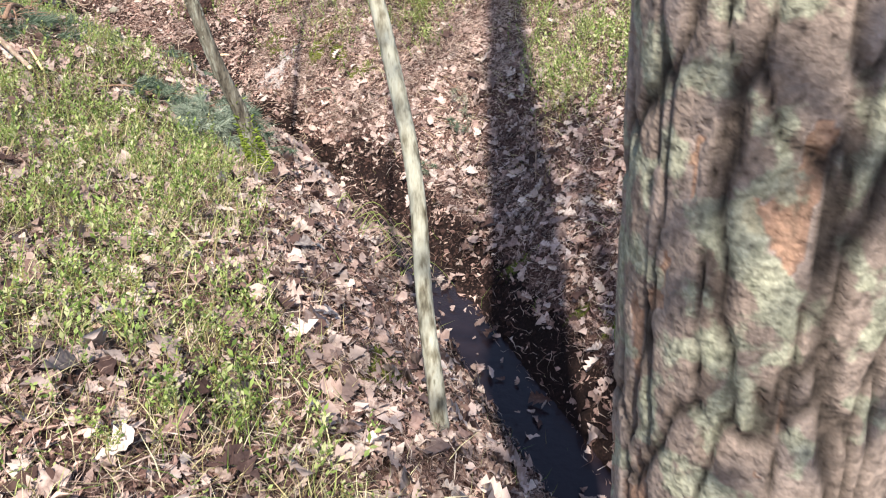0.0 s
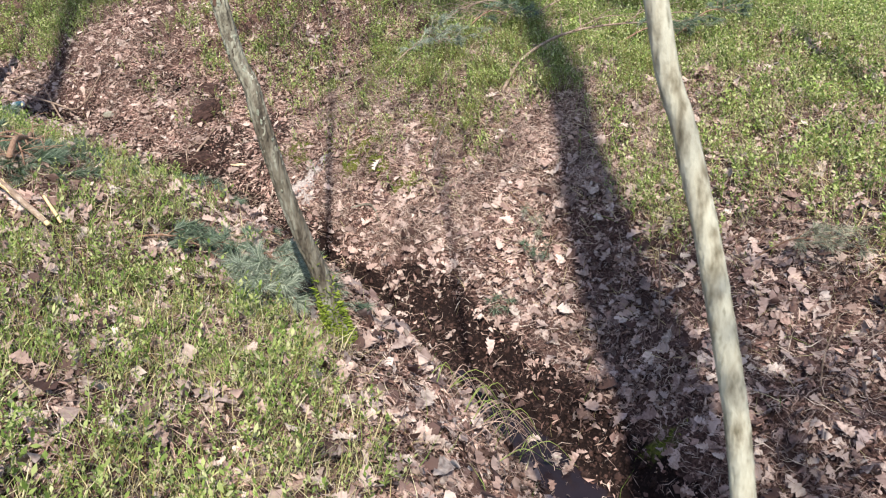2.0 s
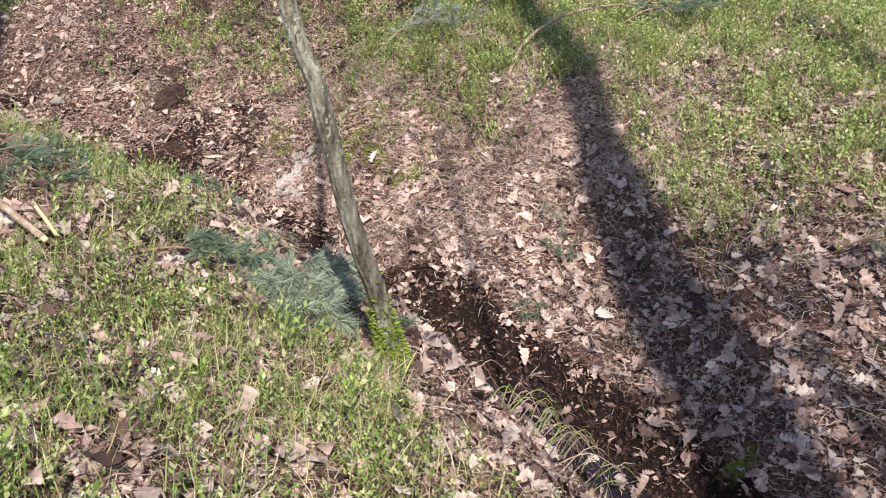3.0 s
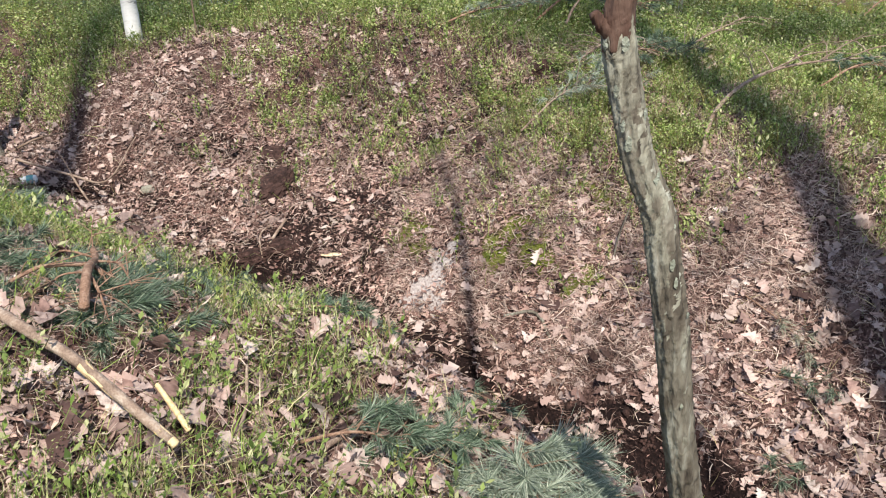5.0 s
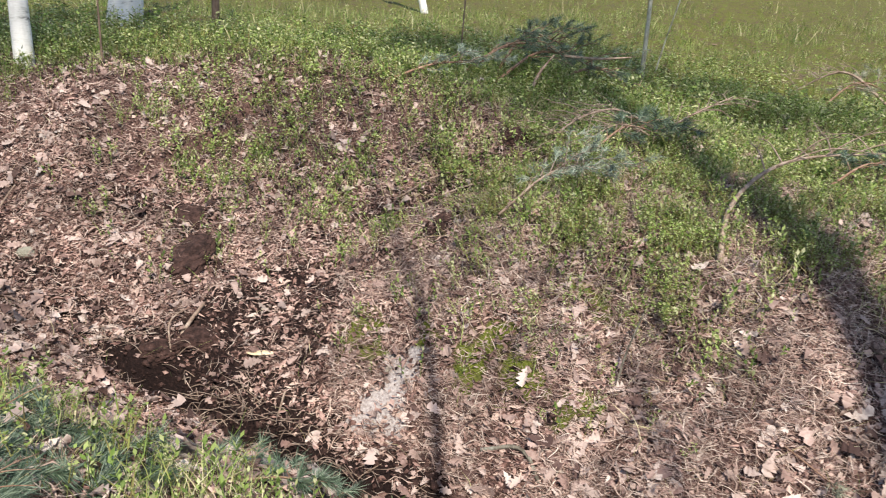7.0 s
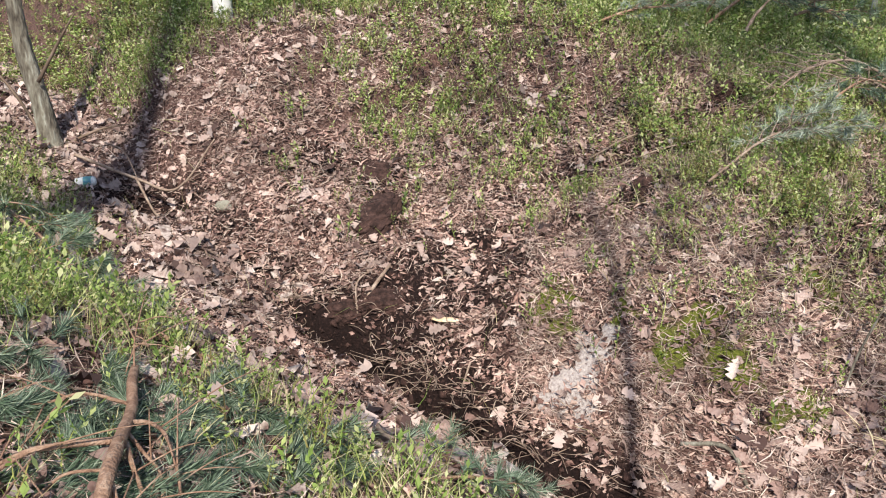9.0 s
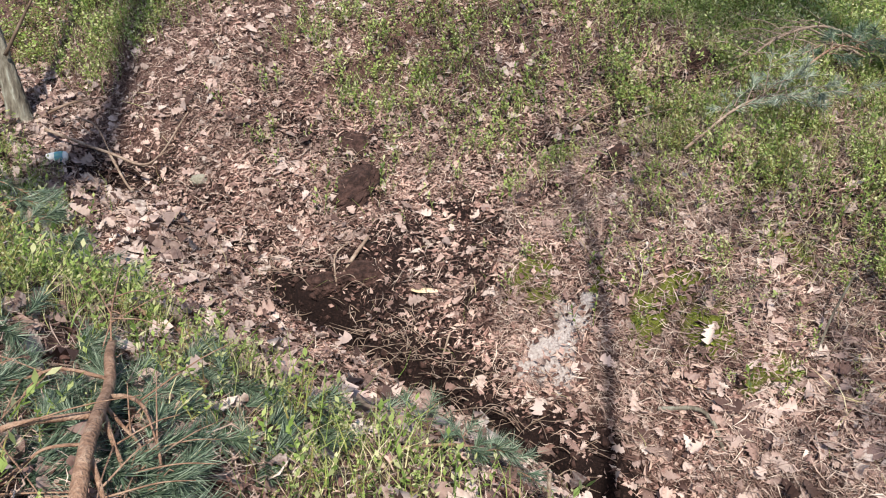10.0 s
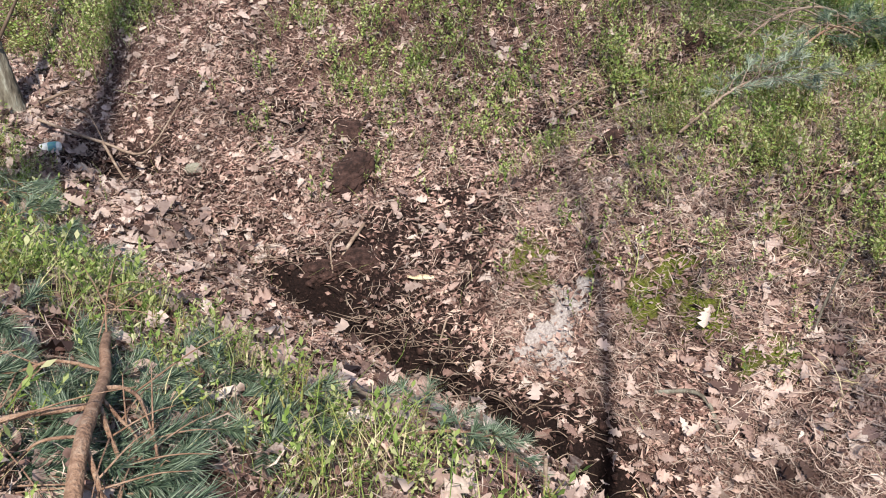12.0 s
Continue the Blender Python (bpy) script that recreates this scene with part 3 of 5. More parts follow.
# ---- litter and low plants ----
def oak_leaf(seed, fold, curl, twist):
    """A lobed leaf, 1 long, bent along its midrib."""
    r = np.random.default_rng(seed)
    t = np.array([0, 0.09, 0.2, 0.3, 0.41, 0.52, 0.63, 0.74, 0.85, 0.94, 1.0])
    w = np.array([0.012, 0.035, 0.15, 0.1, 0.25, 0.15, 0.31, 0.165, 0.26, 0.13, 0.03]) * r.uniform(0.85, 1.1, 11)
    lean = np.array([0, 0, 0.05, 0, 0.06, 0, 0.07, 0, 0.05, 0.03, 0])
    bend = curl * (t - 0.45) ** 2 + 0.03 * np.sin(t * 7 + seed)
    mid = np.stack([t - 0.45, 0.03 * np.sin(t * 4 + seed), bend], 1)
    wl, wr = w * r.uniform(0.85, 1.15, 11), w * r.uniform(0.85, 1.15, 11)
    left = mid + np.stack([lean, wl, fold * wl + twist * wl * (t - 0.5) + 0.25 * curl * wl * r.normal(0, 0.5, 11)], 1)
    right = mid + np.stack([lean, -wr, fold * wr - twist * wr * (t - 0.5) + 0.25 * curl * wr * r.normal(0, 0.5, 11)], 1)
    return np.stack([left, mid, right], 1).reshape(-1, 3), grid_tris(11, 3)


LEAVES = [oak_leaf(1, 0.15, 0.5, 0.5), oak_leaf(2, 0.55, -0.5, -0.7), oak_leaf(3, -0.3, 0.9, 0.6), oak_leaf(4, 1.1, 0.4, 0.9), oak_leaf(5, 0.05, 0.3, -0.4), oak_leaf(6, -0.8, -0.7, 0.8)]


def scatter(count, lo, hi, chance):
    """Points kept by chance(x, y), which gives 0 to 1."""
    x, y = rng.uniform(lo[0], hi[0], count), rng.uniform(lo[1], hi[1], count)
    keep = rng.uniform(0, 1, count) < chance(x, y)
    return x[keep], y[keep]


def leafy(x, y):
    d, s, zb = ditch_at(x, y)
    g = greenery(x, y)
    v = 1 - np.where(d > 0, 0.6, 0.66 + 0.2 * smooth(6.2, 6.8, s)) * g
    v = v * (1 - 0.3 * smooth(0.5, 1.0, d) * smooth(8.0, 8.8, s))
    v = v * (1 - 0.6 * np.exp(-(((x - BARE[0][0]) ** 2 + (y - BARE[0][1]) ** 2) / 0.36) ** 2))
    v = v * (1 - 0.68 * patches(x, y, SOIL)) * (1 - 0.9 * patches(x, y, ASH)) * (1 - 0.7 * patches(x, y, MOSSY))
    v = v * (1 - 0.9 * (1 - smooth(0.17, 0.34, np.abs(d - 0.04))) * (1 - smooth(7.0, 7.7, s)))
    v = v * (1 - 0.85 * (1 - smooth(0.06, 0.13, np.abs(d + 0.05 * blotch(x, y, 0.22, 61)))) * smooth(6.5, 7.5, s) * (1 - smooth(9.6, 10.2, s)))
    v = v * (1 - 0.6 * dug(x, y))
    v = np.maximum(v, 0.5 * smooth(10.3, 10.8, s) * smooth(0.2, 0.5, -d))
    v = v * np.clip(0.72 + 0.45 * blotch(x, y, 0.45, 21) + 0.4 * blotch(x, y, 0.2, 22), 0.08, 1)
    v = v * (1 - 0.4 * smooth(0.3, 0.6, x) * (1 - smooth(2.6, 3.2, x)) * smooth(0.3, 0.5, d) * smooth(1.9, 2.3, y))
    v = np.maximum(v, 0.85 * smooth(9.7, 10.2, s) * smooth(0.08, 0.2, -d) * (1 - smooth(0.55, 0.9, -d)))
    v = v * (1 - 0.35 * smooth(8.3, 8.9, s) * smooth(0.1, 0.3, d))
    return np.clip(v, 0, 1)


def plain_leaf(seed, fold, curl):
    v, f = oak_leaf(seed, fold, curl, 0.3)
    v = v.reshape(11, 3, 3)[np.ix_((0, 2, 3, 4, 5, 6, 7, 8, 10), (0, 2))].reshape(-1, 3)
    return v, grid_tris(9, 2)


PLAIN = [plain_leaf(k, (0.9, -0.6, 0.2, 1.3, -0.2, 0.5)[k], (0.8, -0.7, 1.1, 0.4)[k % 4]) for k in range(6)]


def walked(x, y):
    """Full growth ahead of the footpath, thinner behind it."""
    return np.where(y > np.where(x > 0.4, -1.2 - 1.25 * (x - 0.4), -1.2) - 0.3, 1.0, 0.3)


OWN = (0.35, 1.75, 1.75, 2.75)  # the stretch of bank on which each leaf is a part of its own
lx, ly = scatter(98000, (-4.2, -3.4), (5.8, 6.2), lambda x, y: leafy(x, y) * walked(x, y))
fx, fy = scatter(22000, (-9, -8), (12, 18), lambda x, y: np.where((x > -4.2) & (x < 5.8) & (y > -3.4) & (y < 6.2), 0, 0.6 * leafy(x, y) * np.exp(-0.35 * (np.maximum(np.abs(x - 0.8) - 5, 0) + np.maximum(np.abs(y - 1.4) - 4.8, 0)))))
own = (lx > OWN[0]) & (lx < OWN[1]) & (ly > OWN[2]) & (ly < OWN[3])
own &= np.cumsum(own) <= 300
ax_, ay_ = np.concatenate([lx[~own], fx]), np.concatenate([ly[~own], fy])
d_, s_, zb_ = ditch_at(ax_, ay_)
afloat = np.where((np.abs(d_) < 0.2) & (s_ < 6.0), zb_ + 0.018, -9)
place = np.stack([ax_, ay_, np.maximum(land(ax_, ay_), afloat) + rng.uniform(0.003, 0.034, len(ax_))], 1)
size = rng.gamma(3.2, 0.0225, len(ax_)).clip(0.03, 0.145) * np.where((s_ > 7.3) & (d_ > 0.1), 0.66, np.where(d_ < -0.2, 0.9, 0.8))
fine_one = (ay_ < 3.0) & (rng.uniform(0, 1, len(ax_)) < 0.2) & (np.abs(ax_ - 1) < 3.5)
pick = np.where(fine_one, rng.integers(0, 6, len(ax_)), 6 + rng.integers(0, 6, len(ax_)))
v, f = strewn(LEAVES + PLAIN, place, frames_on(slope(ax_, ay_), 0.36), size, pick)
tagged(new("leaf_litter", mesh_of("leaf_litter", v, f, [M_LEAF])), "dry curled pinkish-brown oak leaves covering the forest floor", "leaves", kind="stuff")

def strawy(x, y):
    d, s, zb = ditch_at(x, y)
    return np.clip((1 - 0.3 * greenery(x, y)) * (1 - 0.93 * patches(x, y, ASH)) * (1 - 0.55 * patches(x, y, SOIL)) * (1 - 0.8 * (1 - smooth(0.22, 0.4, np.abs(d - 0.04))) * (1 - smooth(7.0, 7.7, s)))
                   * (1 - 0.85 * (1 - smooth(0.08, 0.13, np.abs(d))) * smooth(7, 7.6, s) * (1 - smooth(9.8, 10.3, s))), 0, 1)


# broken bits of leaf and bark
bit = np.array([(-0.5, -0.2, 0), (0.1, -0.42, 0.12), (0.5, 0.1, 0), (-0.05, 0.4, 0.15)])
BITS = [(bit * k, np.array([(0, 1, 2), (0, 2, 3)])) for k in ((1, 0.8, 1), (1.3, 0.42, 2), (0.8, 0.8, -1.5), (1.7, 0.3, 2.5), (1.2, 0.55, -2.5))]
kx, ky = scatter(270000, (-3.6, -3.2), (5.4, 5.8), lambda x, y: np.clip(0.75 * leafy(x, y) + 0.3 * strawy(x, y), 0, 1) * (1 - 0.75 * dug(x, y)) * walked(x, y))
kx2, ky2 = scatter(110000, (-1.9, 2.2), (2.6, 4.8), lambda x, y: strawy(x, y) * (1 - 0.6 * greenery(x, y)) * (1 - 0.9 * patches(x, y, MOSSY)) * (1 - 0.75 * patches(x, y, SOIL)) * (1 - 0.75 * dug(x, y)))
kx, ky = np.concatenate([kx, kx2]), np.concatenate([ky, ky2])
place = np.stack([kx, ky, land(kx, ky) + rng.uniform(0.001, 0.028, len(kx))], 1)
v, f = strewn(BITS, place, frames_on(slope(kx, ky), 0.4), rng.gamma(4, 0.0062, len(kx)).clip(0.007, 0.055))
tagged(new("leaf_crumbs", mesh_of("leaf_crumbs", v, f, [M_CRUMB])), "broken brown bits of leaf and bark on the ground", "litter", kind="stuff")

# straw-like dead needles and fine twigs
straw = np.array([(-0.5, 0.0, 0), (0, -0.02, 0.04), (0.5, 0.0, 0.0), (0, 0.02, 0.04)])
STRAWS = [(straw * (1, 1, k) + np.array([(0, b, 0), (0, 0, 0), (0, b, 0), (0, 0, 0)]), np.array([(0, 1, 3), (1, 2, 3)])) for k, b in ((1.0, 0.0), (3.0, 0.12), (-1.0, -0.1), (2.0, 0.22))]


sx, sy = scatter(270000, (-3.6, -3.2), (5.2, 5.6), lambda x, y: strawy(x, y) * (1 - 0.6 * dug(x, y)) * walked(x, y))
tx, ty = scatter(110000, (0.3, 1.9), (3.4, 4.2), lambda x, y: strawy(x, y) * (1 - 0.7 * dug(x, y)) * (1 - 0.85 * patches(x, y, MOSSY)) * (1 - patches(x, y, ASH)) * np.clip(0.6 + 0.6 * blotch(x, y, 0.5, 95), 0, 1) * (ditch_at(x, y)[0] > 0.2))  # matted straw of the far bank
sx, sy = np.concatenate([sx, tx]), np.concatenate([sy, ty])
place = np.stack([sx, sy, land(sx, sy) + rng.uniform(0.002, 0.05, len(sx))], 1)
v, f = strewn(STRAWS, place, frames_on(slope(sx, sy), 0.35), rng.gamma(5, 0.0115, len(sx)).clip(0.025, 0.14))
tagged(new("needle_litter", mesh_of("needle_litter", v, f, [M_STRAW])), "thin dead pine needles and straw strewn over the ground", "litter", kind="stuff")


def bilberry(seed, leaves, broad=1.0):
    """An upright sprig, 1 high: green twigs with small oval leaves."""
    r = np.random.default_rng(seed)
    stems, verts, tris, base = [], [], [], 0
    tips = []
    lean = r.normal(0, 0.18, 2)
    main = np.array([(0, 0, 0), (lean[0] * 0.5, lean[1] * 0.5, 0.5), (lean[0] * 1.3, lean[1] * 1.3, 1.0)])
    lines = [main]
    for k in range(3):
        b = main[0] + (main[2] - main[0]) * r.uniform(0.25, 0.65)
        a = r.uniform(0, 6.28)
        out = np.array([math.cos(a), math.sin(a), 0]) * r.uniform(0.15, 0.34)
        lines.append(np.array([b, b + out * 0.6 + (0, 0, 0.15), b + out + (0, 0, r.uniform(0.25, 0.45))]))
    for ln in lines:
        for p, q in zip(ln, ln[1:]):
            w = np.array([0.012, 0.006, 0])
            verts += [p - w, p + w, q]
            tris.append((base, base + 1, base + 2))
            base += 3
    ns = len(tris)
    for k in range(leaves):
        ln = lines[k % len(lines)]
        u = r.uniform(0.35, 1.0)
        p = ln[0] + (ln[1] - ln[0]) * min(1, 2 * u) + (ln[2] - ln[1]) * max(0, 2 * u - 1)
        a, up = r.uniform(0, 6.28), r.uniform(-0.2, 0.8)
        way = np.array([math.cos(a), math.sin(a), up])
        way /= np.linalg.norm(way)
        side = np.cross(way, (0, 0, 1.0)) + r.normal(0, 0.3, 3)
        side /= np.linalg.norm(side)
        size = r.uniform(0.075, 0.125) * broad
        verts += [p, p + way * size * 0.5 + side * size * 0.3, p + way * size, p + way * size * 0.5 - side * size * 0.3]
        tris += [(base, base + 1, base + 2), (base, base + 2, base + 3)]
        base += 4
    return np.array(verts), np.array(tris), ns


SPRIGS = [bilberry(k, 22, 0.8) for k in range(6)] + [bilberry(k, 13, 1.45) for k in range(6, 10)]  # full ones, then plainer ones for farther off


def plant_bilberry(x, y, height):
    pick = np.where((y < 4.2) & (x < 3.4), rng.integers(0, 6, len(x)), rng.integers(6, 10, len(x)))
    nrm = slope(x, y) * 0.4 + np.array([0, 0, 0.6])
    v, f = strewn([(a, b) for a, b, c in SPRIGS], np.stack([x, y, land(x, y)], 1), frames_on(nrm, 0.12), height, pick)
    mats = np.concatenate([np.tile((np.arange(len(b)) < c).astype(np.int32), int((pick == k).sum())) for k, (a, b, c) in enumerate(SPRIGS)])
    return mesh_of("bilberry", v, f, [M_BERRY, M_STEM], mats)


def berry_chance(x, y):
    return greenery(x, y) * np.clip(0.55 + 0.6 * blotch(x, y, 0.4, 5), 0.06, 1)


bx, by = scatter(27000, (-4.0, -3.2), (5.8, 6.0), lambda x, y: berry_chance(x, y) * walked(x, y))
fbx, fby = scatter(12000, (-8, 3.0), (14, 17), lambda x, y: np.where((x > -4.0) & (x < 5.8) & (y < 6.0), 0, berry_chance(x, y)) * np.clip(1.5 - 0.09 * y, 0.2, 1))
mbx, mby = scatter(6500, (0.9, 2.7), (3.4, 4.7), lambda x, y: np.clip(greenery(x, y) * (0.25 + 1.1 * blotch(x, y, 0.4, 44)), 0, 1))
ubx, uby = scatter(12000, (-7.0, 4.9), (4.5, 8.6), berry_chance)
bx, by = np.concatenate([bx, fbx, ubx, mbx]), np.concatenate([by, fby, uby, mby])
tagged(new("bilberry_shrubs", plant_bilberry(bx, by, rng.gamma(12, 0.0115, len(bx)).clip(0.06, 0.24) * np.where(by > 5.6, 1.25, 1.0))),
       "low bright green bilberry shrubs growing on the banks", "shrubs", kind="stuff")


def shoot(seed, leaves=8):
    """An upright leafy shoot, 1 high, with narrow leaves that point upwards."""
    r = np.random.default_rng(seed)
    lean = r.normal(0, 0.16, 2)
    verts, tris = [(-0.012, 0, 0), (0.012, 0, 0), (lean[0], lean[1], 1.0)], [(0, 1, 2)]
    for k in range(leaves):
        u = 0.25 + 0.75 * (k + r.uniform(0, 1)) / leaves
        p = np.array([lean[0] * u, lean[1] * u, u * 0.92])
        a = k * 2.4 + r.uniform(-0.5, 0.5)
        way = np.array([math.cos(a), math.sin(a), r.uniform(0.5, 1.5)])
        way *= r.uniform(0.13, 0.21) / np.linalg.norm(way)
        side = np.array([-math.sin(a), math.cos(a), 0]) * 0.04
        n = len(verts)
        verts += [p, p + way * 0.5 + side, p + way, p + way * 0.5 - side]
        tris += [(n, n + 1, n + 2), (n, n + 2, n + 3)]
    return np.array(verts), np.array(tris)


def shoot_chance(x, y):
    d, s, zb = ditch_at(x, y)
    thick = np.clip(0.6 + 0.75 * blotch(x, y, 0.34, 81) + 0.3 * (d > 0), 0, 1)
    bush = np.exp(-((((x + 1.12) / 0.28) ** 2 + ((y - 1.75) / 0.24) ** 2) ** 2))
    return np.clip(np.maximum(greenery(x, y) * thick, bush), 0, 1)


SHOOTS = [shoot(100 + k) for k in range(6)]
ux, uy = scatter(72000, (-3.4, -2.6), (6.2, 6.8), lambda x, y: shoot_chance(x, y) * walked(x, y))
v, f = strewn(SHOOTS, np.stack([ux, uy, land(ux, uy)], 1), frames_on(slope(ux, uy) * 0.35 + np.array([0, 0, 0.65]), 0.2), rng.gamma(10, 0.0125, len(ux)).clip(0.06, 0.21))
tagged(new("bilberry_shoots", mesh_of("bilberry_shoots", v, f, [M_BERRY])), "dense upright yellow-green bilberry shoots on both banks", "shrubs", kind="stuff")


def blade(bend, width):
    t = np.array([0, 0.5, 1.0])
    mid = np.stack([bend * t ** 2, 0 * t, t - 0.3 * abs(bend) * t ** 2], 1)
    w = np.array([1, 0.85, 0.05]) * width
    return np.stack([mid - np.stack([0 * w, w, 0 * w], 1), mid + np.stack([0 * w, w, 0 * w], 1)], 1).reshape(-1, 3), grid_tris(3, 2)


BLADES = [blade(0.25, 0.010), blade(0.6, 0.012), blade(1.0, 0.009), blade(-0.5, 0.011)]


def grass_chance(x, y):
    d, s, zb = ditch_at(x, y)
    meadow = smooth(2.3, 3.0, d) * np.clip(0.75 + 0.5 * blotch(x, y, 1.2, 51), 0.2, 1)
    return np.clip(np.maximum(meadow, greenery(x, y) * np.clip(0.7 + 0.5 * blotch(x, y, 0.5, 31) + 0.25 * (d < 0), 0.1, 1)) + 0.03, 0, 1)


qx, qy = scatter(105000, (-4.0, -3.2), (5.6, 6.0), lambda x, y: grass_chance(x, y) * walked(x, y))
hx, hy = scatter(62000, (-7, 3.0), (13, 15), lambda x, y: np.where((x > -4.0) & (x < 5.6) & (y < 6.0), 0, grass_chance(x, y)))
gx_, gy_ = scatter(22000, (-14, 12.0), (24, 36), lambda x, y: np.where((x > -7) & (x < 13) & (y < 15), 0, grass_chance(x, y)))
wx_, wy_ = scatter(8000, (-8, -7.5), (10, 4), lambda x, y: np.where((x > -4.0) & (x < 5.6) & (y > -3.2), 0, greenery(x, y)) * np.exp(-0.3 * np.maximum(-3.2 - y, 0)))
hx, hy = np.concatenate([hx, gx_, wx_]), np.concatenate([hy, gy_, wy_])
nx_, ny_ = scatter(110000, (-3.2, -1.4), (2.6, 4.0), lambda x, y: np.where(ditch_at(x, y)[0] < 0, np.clip(greenery(x, y) * (0.6 + 0.9 * blotch(x, y, 0.26, 12)), 0, 1), 0) * walked(x, y))
fx_, fy_ = rng.normal(1.42, 0.08, 420), rng.normal(-0.16, 0.1, 420)  # tuft at the foot of the crooked oak
qx, qy = np.concatenate([qx, hx, nx_, fx_]), np.concatenate([qy, hy, ny_, fy_])
place = np.stack([qx, qy, land(qx, qy) - 0.005], 1)
tall = rng.gamma(8, 0.0125, len(qx)).clip(0.04, 0.2) * np.where(qy > 5.6, (1.3 + 0.05 * np.clip(qy - 6, 0, 20)) * (0.85 + 0.45 * blotch(qx, qy, 1.6, 52)), 1.0)
pick = rng.integers(0, 4, len(qx))
shade_clump = (qy > 5.2) & (blotch(qx, qy, 1.1, 53) + rng.uniform(-0.5, 0.5, len(qx)) > -0.1)  # darker blades in clumps stand in for crown shade beyond the bank
v, f = strewn(BLADES, place, frames_on(slope(qx, qy) * 0.3 + np.array([0, 0, 0.7]), 0.25), tall, pick)
hay = blotch(qx, qy, 0.3, 57) + rng.uniform(-0.6, 0.6, len(qx)) > -0.05 + 0.45 * ((ditch_at(qx, qy)[0] < 0) & (qx < 1.0))  # last year's dry grass in between
sort = np.where(hay & (rng.uniform(0, 1, len(qx)) < np.where(qy > 6, 0.25, 0.85)), 2, shade_clump.astype(np.int32))
kinds = np.concatenate([np.repeat(sort[pick == k], len(BLADES[k][1])) for k in range(4)])
tagged(new("grass", mesh_of("grass", v, f, [M_GRASS, M_SHADE_GRASS, M_HAY], kinds)), "thin green and straw-coloured grass blades", "grass", kind="stuff")

# last year's bleached grass, lying low between the shrubs
ex, ey = scatter(105000, (0.7, -2.8), (6.2, 5.4), lambda x, y: np.where(np.abs(ditch_at(x, y)[0] + 0.15) > 0.75, np.clip((0.15 + greenery(x, y)) * (0.55 + 0.7 * blotch(x, y, 0.45, 91)), 0, 1), 0))
v, f = strewn(BLADES, np.stack([ex, ey, land(ex, ey)], 1), frames_on(slope(ex, ey), 0.6), rng.gamma(8, 0.0125, len(ex)).clip(0.04, 0.17))
tagged(new("dry_grass", mesh_of("dry_grass", v, f, [M_HAY])), "bleached straw-coloured dry grass between the shrubs", "grass", kind="stuff")

# moss tips on the mossy patches
mx, my = scatter(150000, (-0.9, -2.0), (4.1, 4.2), lambda x, y: 0.6 * patches(x, y, MOSSY) ** 2 * (0.5 + 0.5 * blotch(x, y, 0.12, 9)))
place = np.stack([mx, my, land(mx, my) - 0.002], 1)
v, f = strewn([blade(0.5, 0.09), blade(-0.3, 0.08)], place, frames_on(slope(mx, my), 0.35), rng.uniform(0.012, 0.032, len(mx)))
tagged(new("moss", mesh_of("moss", v, f, [M_MOSS_TIP])), "yellow-green moss in small soft cushions", "moss", kind="stuff")

# crumbs of dug-up peat
r_ = np.random.default_rng(4)
octa = np.array([(1, 0, 0), (-1, 0, 0), (0, 1, 0), (0, -1, 0), (0, 0, 1), (0, 0, -1)], float)
OCT = np.array([(0, 2, 4), (2, 1, 4), (1, 3, 4), (3, 0, 4), (2, 0, 5), (1, 2, 5), (3, 1, 5), (0, 3, 5)])
CRUMBS = [(octa * r_.uniform(0.5, 1.1, (6, 1)) + r_.normal(0, 0.12, (6, 3)), OCT) for k in range(5)]
cx, cy = scatter(150000, (-2.5, -0.6), (3.0, 4.7), lambda x, y: muddy(x, y) ** 1.5 * 0.55)
place = np.stack([cx, cy, land(cx, cy) + 0.002], 1)
v, f = strewn(CRUMBS, place, frames_on(slope(cx, cy), 0.5), rng.gamma(2.0, 0.0052, len(cx)).clip(0.003, 0.036))
tagged(new("peat_crumbs", mesh_of("peat_crumbs", v, f, [M_SOIL])), "crumbled dark brown peat thrown up from the ditch", "soil", kind="stuff")


# ---- trees ----
def crown_of(centres, reach, count, leaf, mat, seed):
    """Many small leaves in uneven clumps round the ends of the limbs."""
    r = np.random.default_rng(seed)
    c = np.asarray(centres, float)
    own_c = r.integers(0, len(c), count)
    off = r.normal(0, 1, (count, 3))
    off *= (reach * r.uniform(0.2, 1.0, count) ** 0.6 / np.linalg.norm(off, axis=1))[:, None] * np.array([1, 1, 0.6])
    quad = (np.array([(-0.5, 0, 0), (0, 0.3, 0.08), (0.5, 0, 0), (0, -0.3, 0.08)]), np.array([(0, 1, 2), (0, 2, 3)]))
    v, f = strewn([quad], c[own_c] + off, frames_on(np.tile((0.0, 0.0, 1.0), (count, 1)), 0.6, r), r.uniform(0.6, 1.3, count) * leaf)
    return mesh_of("crown", v, f, [mat])


